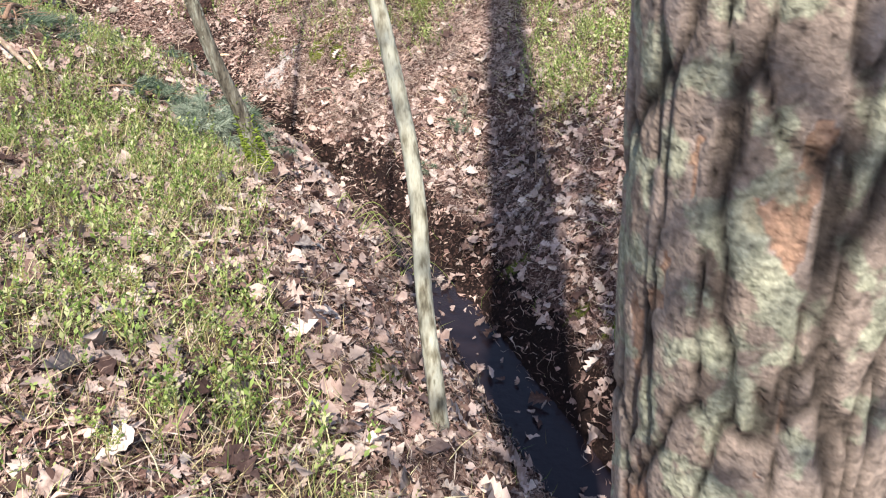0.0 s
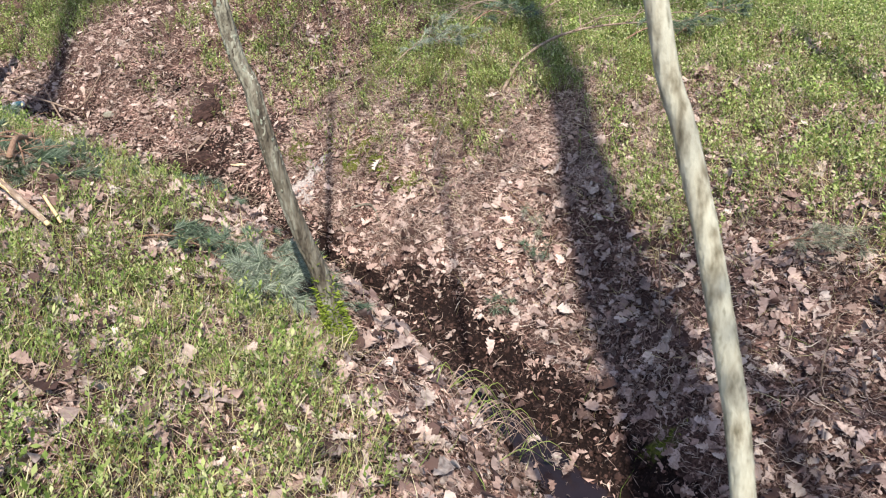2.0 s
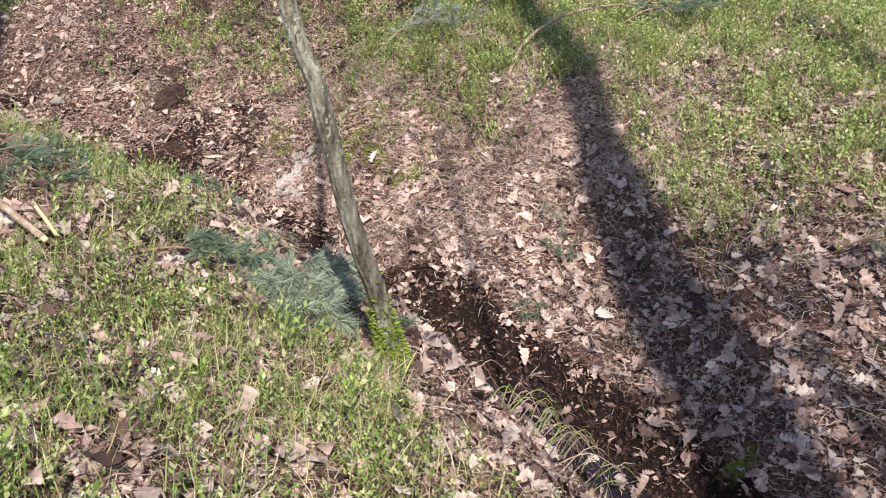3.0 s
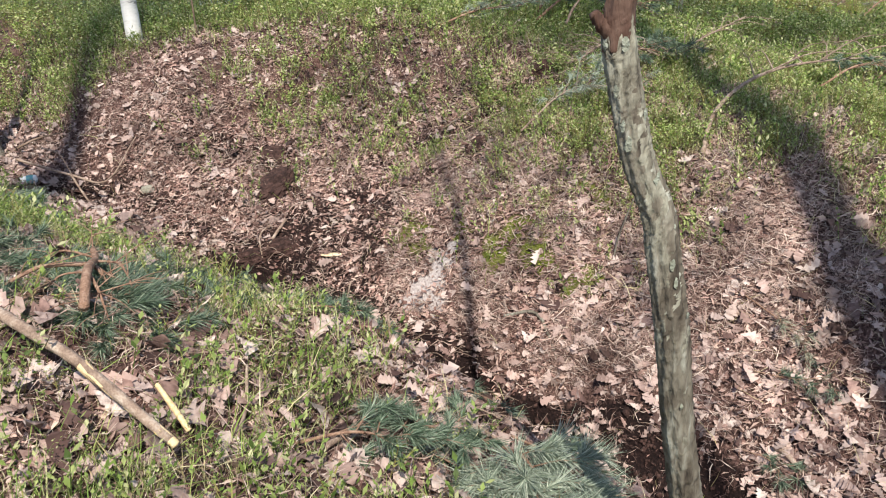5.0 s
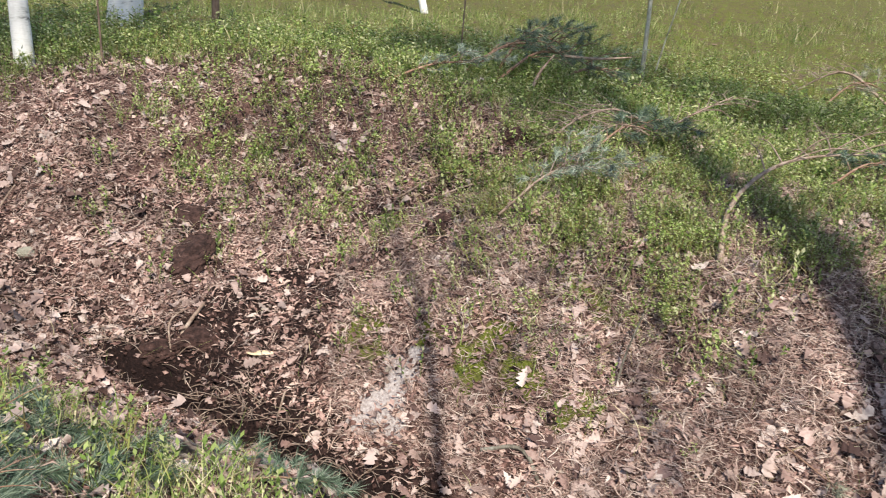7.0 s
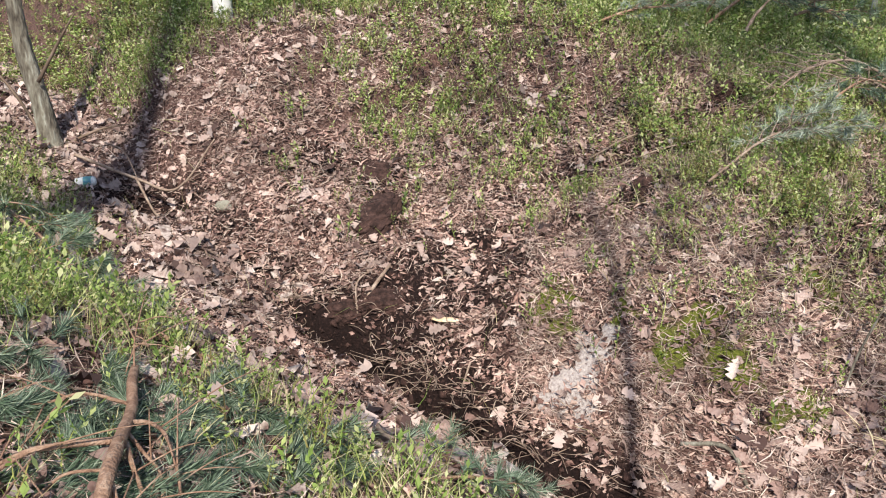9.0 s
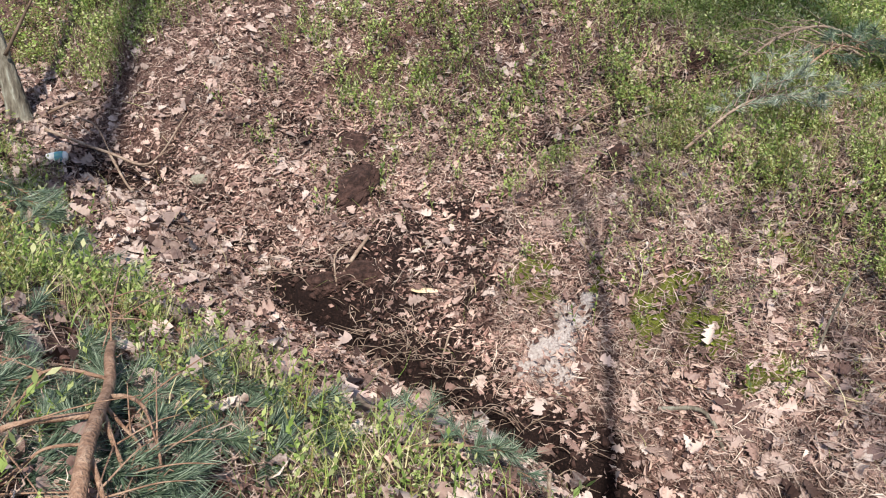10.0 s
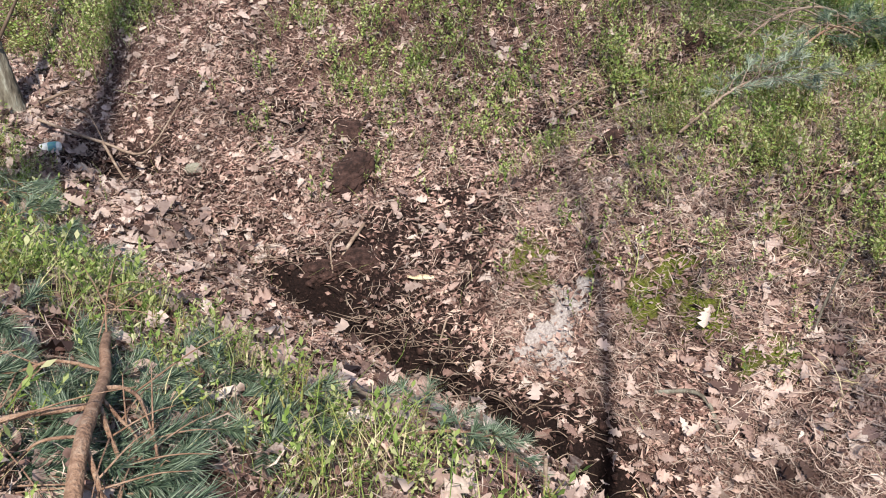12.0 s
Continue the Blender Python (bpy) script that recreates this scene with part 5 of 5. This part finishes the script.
for k in range(190):
    px, py = r_.uniform(-1.05, -0.1), r_.uniform(0.5, 1.3)
    a = r_.uniform(0, 6.28)
    p0 = np.array(rise([(px, py, r_.uniform(0.0, 0.035))])[0]) - o
    tuft.append(needles_along(np.array([p0, p0 + (0.12 * math.cos(a), 0.12 * math.sin(a), 0.01)]), 170, 0.075, 0.1, r_))
part("needles", mesh_of("needles", *joined(tuft), [M_NEEDLE]), top)

SPRAYS = "green pine sprays cut from trees"
GREEN = "fresh blue-green pine spray lying on the bank"
bough("pine_bough", rise([(-2.15, 2.6, 0.12), (-1.8, 2.45, 0.16), (-1.4, 2.25, 0.07)]), 0.010, "dense green pine bough lying in the grass above the ditch", twigs=10, twig=0.22, needles=2600, seed=61, group=SPRAYS)
bough("pine_bough", rise([(-1.7, 2.0, 0.05), (-1.5, 2.15, 0.1), (-1.2, 2.2, 0.04)]), 0.007, GREEN, twigs=8, twig=0.25, needles=1800, seed=62, group=SPRAYS)
bough("pine_bough", rise([(0.35, 0.32, 0.04), (0.55, 0.42, 0.07), (0.82, 0.5, 0.03)]), 0.006, GREEN, twigs=10, twig=0.22, needles=3200, seed=63, group=SPRAYS)
bough("pine_bough", rise([(0.92, 0.62, 0.06), (1.05, 0.42, 0.14), (1.16, 0.12, 0.05)]), 0.006, "drooping silvery pine spray leaning beside the crooked oak", twigs=12, twig=0.2, needles=4200, seed=64, length=0.1, mat=M_NEEDLE_SILVER, group=SPRAYS)
bough("pine_bough", rise([(0.85, 0.5, 0.04), (0.98, 0.35, 0.1), (1.06, 0.12, 0.04)]), 0.005, GREEN, twigs=10, twig=0.18, needles=2600, seed=164, length=0.09, mat=M_NEEDLE_SILVER, group=SPRAYS)
bough("pine_bough", rise([(1.0, 0.75, 0.05), (1.14, 0.6, 0.1), (1.28, 0.4, 0.04)]), 0.005, GREEN, twigs=9, twig=0.17, needles=2200, seed=165, length=0.08, group=SPRAYS)
bough("pine_bough", rise([(0.12, 1.3, 0.03), (0.3, 1.42, 0.07), (0.42, 1.55, 0.02)]), 0.005, GREEN, twigs=7, twig=0.16, needles=1200, seed=65, group=SPRAYS)
bough("pine_bough", rise([(-0.05, 1.55, 0.02), (0.06, 1.6, 0.05), (0.16, 1.68, 0.02)]), 0.004, GREEN, twigs=5, twig=0.12, needles=500, seed=66, group=SPRAYS)
bough("pine_bough", rise([(0.5, 0.5, 0.02), (0.66, 0.58, 0.05), (0.84, 0.68, 0.02)]), 0.005, GREEN, twigs=9, twig=0.2, needles=2400, seed=67, group=SPRAYS)
bough("pine_bough", rise([(0.78, 0.98, 0.02), (0.9, 1.06, 0.06), (0.98, 1.15, 0.02)]), 0.004, GREEN, twigs=5, twig=0.1, needles=400, seed=68, group=SPRAYS)
bough("pine_bough", rise([(2.22, 2.12, 0.04), (2.36, 1.98, 0.06), (2.46, 1.88, 0.02)]), 0.004, GREEN, twigs=6, twig=0.13, needles=550, seed=69, mat=M_NEEDLE_GREY, group=SPRAYS)
bough("pine_bough", rise([(2.2, 1.84, 0.02), (2.36, 1.74, 0.05), (2.5, 1.7, 0.02)]), 0.004, GREEN, twigs=6, twig=0.14, needles=600, seed=70, group=SPRAYS)
bough("pine_bough", rise([(2.06, 1.5, 0.02), (2.16, 1.4, 0.05), (2.2, 1.28, 0.02)]), 0.003, GREEN, twigs=5, twig=0.1, needles=420, seed=71, group=SPRAYS)
bough("pine_bough", rise([(3.5, 0.65, 0.1), (3.66, 0.55, 0.22), (3.85, 0.5, 0.12)]), 0.005, "pale grey-green pine spray caught in the bilberry", twigs=8, twig=0.18, needles=1100, mat=M_NEEDLE_GREY, seed=72, group=SPRAYS)
bough("pine_bough", rise([(1.15, 3.5, 0.1), (1.45, 3.6, 0.19), (1.8, 3.75, 0.12)]), 0.008, "fading grey pine bough lying on the bilberry hump", twigs=14, twig=0.28, needles=2200, mat=M_NEEDLE_SILVER, bark=M_DEAD_TWIG, seed=73)
bough("pine_bough", rise([(0.55, 5.3, 0.05), (0.85, 5.45, 0.14), (1.25, 5.7, 0.2)]), 0.01, "silvery green pine bough tip on the bank top", twigs=12, twig=0.3, needles=2600, mat=M_NEEDLE_SILVER, seed=74)
for k, (st, sd) in enumerate(((((1.1, 5.9, 0.1), (1.5, 5.9, 0.38), (2.0, 6.0, 0.3)), 75), (((1.35, 5.75, 0.05), (1.75, 5.95, 0.3), (2.3, 6.2, 0.25)), 76), (((2.0, 6.2, 0.1), (2.3, 6.25, 0.25), (2.6, 6.3, 0.12)), 77),
                              (((1.4, 6.1, 0.1), (1.6, 6.0, 0.42), (1.9, 5.9, 0.38)), 78))):
    bough("pine_bough", rise(st), 0.014, "dark green pine bough heaped on the bank top", twigs=11, twig=0.32, needles=2600, seed=sd, group="heap of cut boughs")
for k, st in enumerate((((1.62, 5.55, 0.12), (1.68, 5.6, 0.25), (1.78, 5.62, 0.36)), ((1.9, 5.8, 0.3), (2.2, 5.9, 0.36), (2.5, 6.0, 0.4)))):
    part_ = empty("dead_branch", rise(st)[0], "bare pinkish branch sticking out of the bough heap", "branch")
    L = np.array(rise(st)) - np.array(part_.location)
    part("stem", mesh_of("stem", *tube(L, [0.014, 0.011, 0.006], sides=8, n=16, rough=0.08, seed=k), [M_DEAD_TWIG], soft=True), part_)
for k, (st, th) in enumerate(((((2.35, 4.5, 0.1), (2.0, 4.5, 0.25), (1.65, 4.35, 0.16), (1.5, 4.2, 0.03)), 0.009), (((2.3, 4.35, 0.08), (2.0, 4.3, 0.21), (1.75, 4.2, 0.1)), 0.008), (((2.3, 4.6, 0.05), (2.6, 4.75, 0.22), (2.95, 4.9, 0.34)), 0.009),
                              (((2.2, 4.6, 0.1), (1.9, 4.55, 0.22), (1.6, 4.5, 0.1)), 0.007))):
    bough("dead_branch", rise(st), th, "arched bare brown branch in a brushwood heap", twigs=15, twig=0.32, bare=True, bark=M_DEAD_TWIG, seed=80 + k, group="brushwood heap", start=0.1)
bough("pine_bough", rise([(1.75, 4.1, 0.05), (2.0, 4.18, 0.2), (2.3, 4.25, 0.12)]), 0.008, "dark green pine bough under the brushwood heap", twigs=10, twig=0.26, needles=2400, seed=85)
# long branch on the far bank, its end in the bilberry
bough("long_branch", rise([(2.16, 2.9, 0.05), (2.3, 3.2, 0.1), (2.6, 3.52, 0.2), (3.05, 3.88, 0.24), (3.8, 4.3, 0.16)]), 0.015, "long curved pale brown branch lying in the bilberry", twigs=9, twig=0.5, bare=True, bark=M_DEAD_TWIG, seed=90, start=0.5, spread=0.5)
bough("pine_bough", rise([(3.1, 3.7, 0.1), (3.4, 3.85, 0.24), (3.8, 4.05, 0.12)]), 0.008, "blue-green pine bough on the long branch", twigs=11, twig=0.3, needles=2800, seed=91)
bough("pine_bough", rise([(3.6, 4.0, 0.1), (3.9, 4.15, 0.26), (4.2, 4.3, 0.12)]), 0.008, "blue-green pine bough on the long branch", twigs=9, twig=0.26, needles=2000, seed=92)
bough("dead_branch", rise([(5.2, 6.6, 0.05), (4.8, 6.8, 0.35), (4.4, 7.0, 0.1)]), 0.014, "arched dry branch in the far grass", twigs=12, twig=0.4, bare=True, bark=M_DEAD_TWIG, seed=93, start=0.1)
bough("pine_bough", rise([(4.5, 6.6, 0.1), (4.9, 6.7, 0.25), (5.4, 6.8, 0.1)]), 0.009, "fading pine bough under a dry branch", twigs=10, twig=0.34, needles=2000, mat=M_NEEDLE_GREY, seed=94)
bough("dead_spray", rise([(1.0, 1.0, 0.03), (1.15, 1.12, 0.06), (1.28, 1.3, 0.02)]), 0.004, "withered purple-brown twig spray hanging into the ditch", twigs=10, twig=0.22, bare=True, bark=M_DEAD_TWIG, seed=95, start=0.05)
bough("dead_spray", rise([(0.72, 0.86, 0.03), (0.95, 0.66, 0.07), (1.3, 0.4, 0.05)]), 0.005, "dry brown twigs beside the crooked oak", twigs=9, twig=0.26, bare=True, bark=M_DEAD_TWIG, seed=96, start=0.05)

# forked dry branch over the upper hollow
fork = empty("forked_branch", rise([(-2.3, 3.95, 0.25)])[0], "forked dry grey branch lying across the upper hollow", "branch")
o = np.array(fork.location)
for pl, rad in ((((-2.6, 4.05, 0.12), (-2.2, 4.05, 0.24), (-1.93, 4.05, 0.24), (-1.7, 4.14, 0.2)), 0.011), (((-2.2, 4.05, 0.24), (-2.03, 3.95, 0.2), (-1.85, 3.8, 0.08)), 0.009), (((-2.0, 3.93, 0.18), (-1.93, 3.86, 0.1), (-1.92, 3.78, 0.05)), 0.006),
                (((-1.93, 4.05, 0.24), (-1.83, 4.03, 0.2), (-1.74, 4.02, 0.15)), 0.005), (((-2.45, 4.16, 0.2), (-2.3, 4.12, 0.24), (-2.18, 4.06, 0.24)), 0.006)):
    part("limb", mesh_of("limb", *tube(np.array(rise(pl)) - o, [rad, rad * 0.75, rad * 0.4], sides=8, n=24, rough=0.08, seed=int(rad * 8000)), [M_DEAD_TWIG], soft=True), fork)


def stick(name, pts, rad, mat, label, cut=None, group=""):
    s_ = empty(name, rise(pts)[0], label, "stick", group)
    o_ = np.array(s_.location)
    L = np.array(rise(pts)) - o_
    part("wood", mesh_of("wood", *tube(L, [rad, rad * 0.95, rad * 0.8], sides=11, n=26, rough=0.09, seed=int(abs(L).sum() * 999)), [mat], soft=True), s_)
    if cut:
        tip = [L[-1] * (1 - cut) + L[-2] * cut, L[-1] + (L[-1] - L[-2]) * 0.06]
        part("peeled_end", mesh_of("peeled_end", *tube(tip, [rad * 0.97, rad * 0.7], sides=11, n=12, rough=0.1, seed=4), [M_PEELED], soft=True), s_, "pale bark-stripped end")
    return s_


stick("cut_stick", [(-0.5, 0.36, 0.12), (-0.3, 0.25, 0.16), (-0.16, 0.18, 0.15), (0.1, 0.08, 0.11)], 0.017, M_DEAD_TWIG, "broken stick with a pale peeled end lying in the grass", cut=0.98)
stick("cut_stick", [(0.1, 0.2, 0.05), (0.06, 0.22, 0.08), (0.01, 0.245, 0.11)], 0.009, M_PEELED, "short stick with a pale slanting cut end", cut=0.95)
stick("fallen_stick", [(-0.86, 1.7, 0.03), (-0.74, 1.71, 0.035), (-0.63, 1.77, 0.03)], 0.010, M_PINE_TWIG, "short reddish pine stick in the grass")
stick("fallen_stick", [(-1.05, 1.9, 0.04), (-1.0, 1.75, 0.04), (-0.96, 1.62, 0.03)], 0.007, M_DEAD_TWIG, "thin grey stick in the grass")
stick("fallen_stick", [(-1.25, 1.62, 0.03), (-1.1, 1.6, 0.04), (-0.98, 1.66, 0.03)], 0.006, M_DEAD_TWIG, "thin grey stick in the grass")
stick("fallen_stick", [(0.44, 0.34, 0.02), (0.54, 0.54, 0.03), (0.8, 0.78, 0.03)], 0.010, M_DEAD_TWIG, "grey branch lying along the near bank")
stick("fallen_stick", [(0.2, 0.3, 0.02), (0.19, 0.42, 0.04), (0.16, 0.56, 0.06)], 0.006, M_DEAD_TWIG, "thin brown stick in the grass")
stick("upright_stick", [(0.53, 1.28, -0.02), (0.525, 1.28, 0.08), (0.52, 1.28, 0.17)], 0.007, M_DEAD_TWIG, "short broken twig standing at the ditch edge")
stick("fallen_twig", [(-0.1, 2.58, 0.03), (0.0, 2.74, 0.1), (0.08, 2.9, 0.06)], 0.006, M_DEAD_TWIG, "thin twig bridging the narrow ditch")
stick("fallen_stick", [(-0.52, 3.25, 0.03), (-0.48, 3.33, 0.05), (-0.43, 3.43, 0.05)], 0.011, M_DEAD_TWIG, "short grey stick on dug-up soil")
stick("fallen_twig", [(-0.55, 3.2, 0.03), (-0.58, 3.3, 0.06), (-0.53, 3.4, 0.05)], 0.005, M_DEAD_TWIG, "thin twig on dug-up soil")
stick("tree_root", [(2.22, 1.52, 0.0), (2.25, 1.43, 0.04), (2.31, 1.27, 0.0)], 0.012, M_DEAD_TWIG, "curved pale root showing among the leaves")
stick("tree_root", [(1.02, 2.5, 0.01), (1.2, 2.42, 0.03), (1.3, 2.25, 0.0)], 0.010, M_OAK_BARK, "dark curved root under the leaves")
stick("upright_twig", [(3.05, 0.62, 0.0), (3.04, 0.64, 0.22), (3.02, 0.66, 0.46)], 0.004, M_DEAD_TWIG, "bare thin twig standing on the far bank")
stick("upright_twig", [(3.62, -0.1, 0.0), (3.62, -0.08, 0.15), (3.66, -0.06, 0.3)], 0.004, M_DEAD_TWIG, "bare thin twig standing on the far bank")
stick("upright_twig", [(1.62, 2.55, 0.0), (1.66, 2.6, 0.12), (1.74, 2.66, 0.26)], 0.005, M_OAK_BARK, "dark forked seedling stem on the far bank")
stick("fallen_twig", [(0.6, 4.35, 0.04), (0.85, 4.42, 0.07), (1.1, 4.4, 0.05)], 0.006, M_DEAD_TWIG, "thin pale twig on bare soil")
stick("fallen_twig", [(0.75, 4.15, 0.05), (1.0, 4.15, 0.08), (1.3, 4.05, 0.1)], 0.005, M_DEAD_TWIG, "thin pale twig on bare soil")
stick("fallen_stick", [(-0.05, 2.62, 0.05), (-0.15, 2.72, 0.06), (-0.28, 2.78, 0.06)], 0.006, M_DEAD_TWIG, "pale twig lying in the ditch")
stick("fallen_stick", [(1.3, 0.5, 0.02), (1.42, 0.22, 0.03), (1.62, -0.02, 0.03)], 0.009, M_DEAD_TWIG, "long thin stick lying on the bank beside the crooked oak")

# fine bare roots in the dug-out part of the ditch
r_ = np.random.default_rng(41)
pieces = []
for k in range(620):
    x = r_.normal(0.05, 0.55)
    y = 2.96 - 0.55 * (x + 0.5) + r_.normal(0.02, 0.12)
    a, ln = r_.uniform(0, 6.28), r_.uniform(0.05, 0.2)
    p = np.array([x, y, z_at(x, y) + 0.008])
    q = p + np.array([math.cos(a), math.sin(a), r_.uniform(0.0, 0.3)]) * ln
    pieces.append(tube([p, (p + q) / 2 + r_.normal(0, 0.015, 3) + (0, 0, 0.012), q], [0.0032, 0.0024, 0.001], sides=3, n=7, cap=False))
tagged(new("bare_roots", mesh_of("bare_roots", *joined(pieces), [M_DEAD_TWIG], soft=True)), "tangle of thin torn roots in the dug-out ditch", "roots", kind="stuff")

# tussock of long pale grass hanging over the pool
r_ = np.random.default_rng(43)
tus = empty("grass_tussock", on_land(2.12, -0.02), "tussock of long straw-coloured grass hanging over the pool", "grass")
for k in range(46):
    b = np.array(on_land(2.1 + r_.normal(0, 0.13), 0.08 + r_.normal(0, 0.2)))
    w = np.array([r_.uniform(0.1, 0.34), r_.uniform(0.0, 0.22), 0])
    pts = [b - np.array(tus.location), b + w * 0.5 + (0, 0, r_.uniform(0.04, 0.13)) - np.array(tus.location), b + w + (0, 0, -r_.uniform(0.05, 0.2)) - np.array(tus.location)]
    part("blade", mesh_of("blade", *tube(pts, [0.0026, 0.002, 0.0006], sides=4, n=9, cap=False), [M_STRAW if k % 3 else M_GRASS], soft=True), tus)


def lump(seed, squash, rough, detail=3):
    bm = bmesh.new()
    bmesh.ops.create_icosphere(bm, subdivisions=detail, radius=1)
    for v_ in bm.verts:
        n_ = noise.noise(v_.co * 1.3 + Vector((seed, 0, 0))) * 0.5 + noise.noise(v_.co * 4 + Vector((0, seed, 0))) * 0.4 + noise.noise(v_.co * 11 + Vector((0, 0, seed))) * 0.3
        v_.co *= 1 + rough * n_
        v_.co = Vector((v_.co.x * squash[0], v_.co.y * squash[1], v_.co.z * squash[2]))
    me_ = bpy.data.meshes.new("lump")
    bm.to_mesh(me_)
    bm.free()
    return me_


def clod(x, y, size, label, seed, mat, name="peat_clod", category="soil", tilt=(30, 0, 15), dz=0.0, rough=0.5):
    me_ = lump(seed, size, rough, 4)
    me_.materials.append(mat)
    ob = tagged(new(name, me_), label, category)
    ob.matrix_world = pose(x, y, z_at(x, y) + dz, *tilt)
    return ob


clod(-0.585, 3.8, (0.11, 0.2, 0.06), "dark brown clod of dug-up peat lying on the leaf-covered bank", 3, M_SOIL, tilt=(22, 0, -22), dz=0.015)
clod(-0.42, 3.28, (0.13, 0.08, 0.05), "crumbling clod of dark peat beside the dug-out hollow", 5, M_SOIL)
clod(-0.62, 3.22, (0.1, 0.07, 0.05), "crumbling clod of dark peat beside the dug-out hollow", 6, M_SOIL)
clod(-0.69, 4.3, (0.12, 0.1, 0.04), "low clod of dark peat on the leafy bank", 7, M_SOIL)
clod(0.9, 3.86, (0.07, 0.09, 0.03), "low clod of dark peat at the edge of the bilberry", 8, M_SOIL)
clod(1.38, 4.58, (0.1, 0.07, 0.07), "small dark rotten stump on the far bank", 9, M_SOIL, name="rotten_stump", category="stump", dz=0.02)
clod(-1.55, 3.88, (0.05, 0.035, 0.035), "small grey-green stone lying among leaves", 10, M_STONE, name="stone", category="stone", rough=0.25, dz=0.01)

chip_me = lump(14, (0.07, 0.02, 0.008), 0.25, 3)
chip_me.materials.append(M_CHIP)
tagged(new("wood_chip", chip_me), "pale yellow fresh wood chip on bare soil", "wood chip").matrix_world = pose(-0.08, 3.16, z_at(-0.08, 3.16) + 0.02, 14, 0, 6)

# crumpled drink can beside the upper ditch, and a red scrap
can = empty("drink_can", on_land(-2.42, 3.85, 0.04), "crumpled blue and white drink can lying in the grass", "can")
can.rotation_euler = (0, radians(84), radians(15))
part("body", mesh_of("body", *tube([(0, 0, -0.055), (0, 0.002, 0), (0, 0, 0.055)], [0.026, 0.031, 0.028], sides=20, n=14, rough=0.04, seed=1), [M_WHITE], soft=True), can)
part("band", mesh_of("band", *tube([(0, 0, -0.005), (0, 0.001, 0.02), (0, 0, 0.045)], [0.0325, 0.0325, 0.031], sides=20, n=8, cap=False), [M_LABEL], soft=True), can, "blue-green printed band")
part("rim", mesh_of("rim", *tube([(0, 0, 0.052), (0, 0, 0.056), (0, 0, 0.06)], [0.024, 0.026, 0.024], sides=20, n=6), [M_WHITE], soft=True), can)
scrap = lump(15, (0.02, 0.014, 0.006), 0.5, 2)
scrap.materials.append(M_RED)
tagged(new("red_scrap", scrap), "small red plastic scrap lying in the upper hollow", "litter").matrix_world = pose(-2.05, 3.86, z_at(-2.05, 3.86) + 0.012, 20, 10, 0)

# single leaves on the bank: parts of the ground
singles = []
for k, (tv, tf) in enumerate(LEAVES):
    singles.append(mesh_of("oak_leaf", tv, tf, [M_LEAF_ONE]))
ox, oy = lx[own], ly[own]
onrm = frames_on(slope(ox, oy), 0.25)
osz = rng.gamma(9, 0.0085, len(ox)).clip(0.05, 0.12)
oz = land(ox, oy) + rng.uniform(0.012, 0.045, len(ox))
for k in range(len(ox)):
    ob = new("oak_leaf", singles[k % 6])
    ob.parent = ground
    ob.matrix_basis = Matrix.LocRotScale((ox[k], oy[k], oz[k]), Matrix(onrm[k].tolist()).to_quaternion(), (osz[k],) * 3)
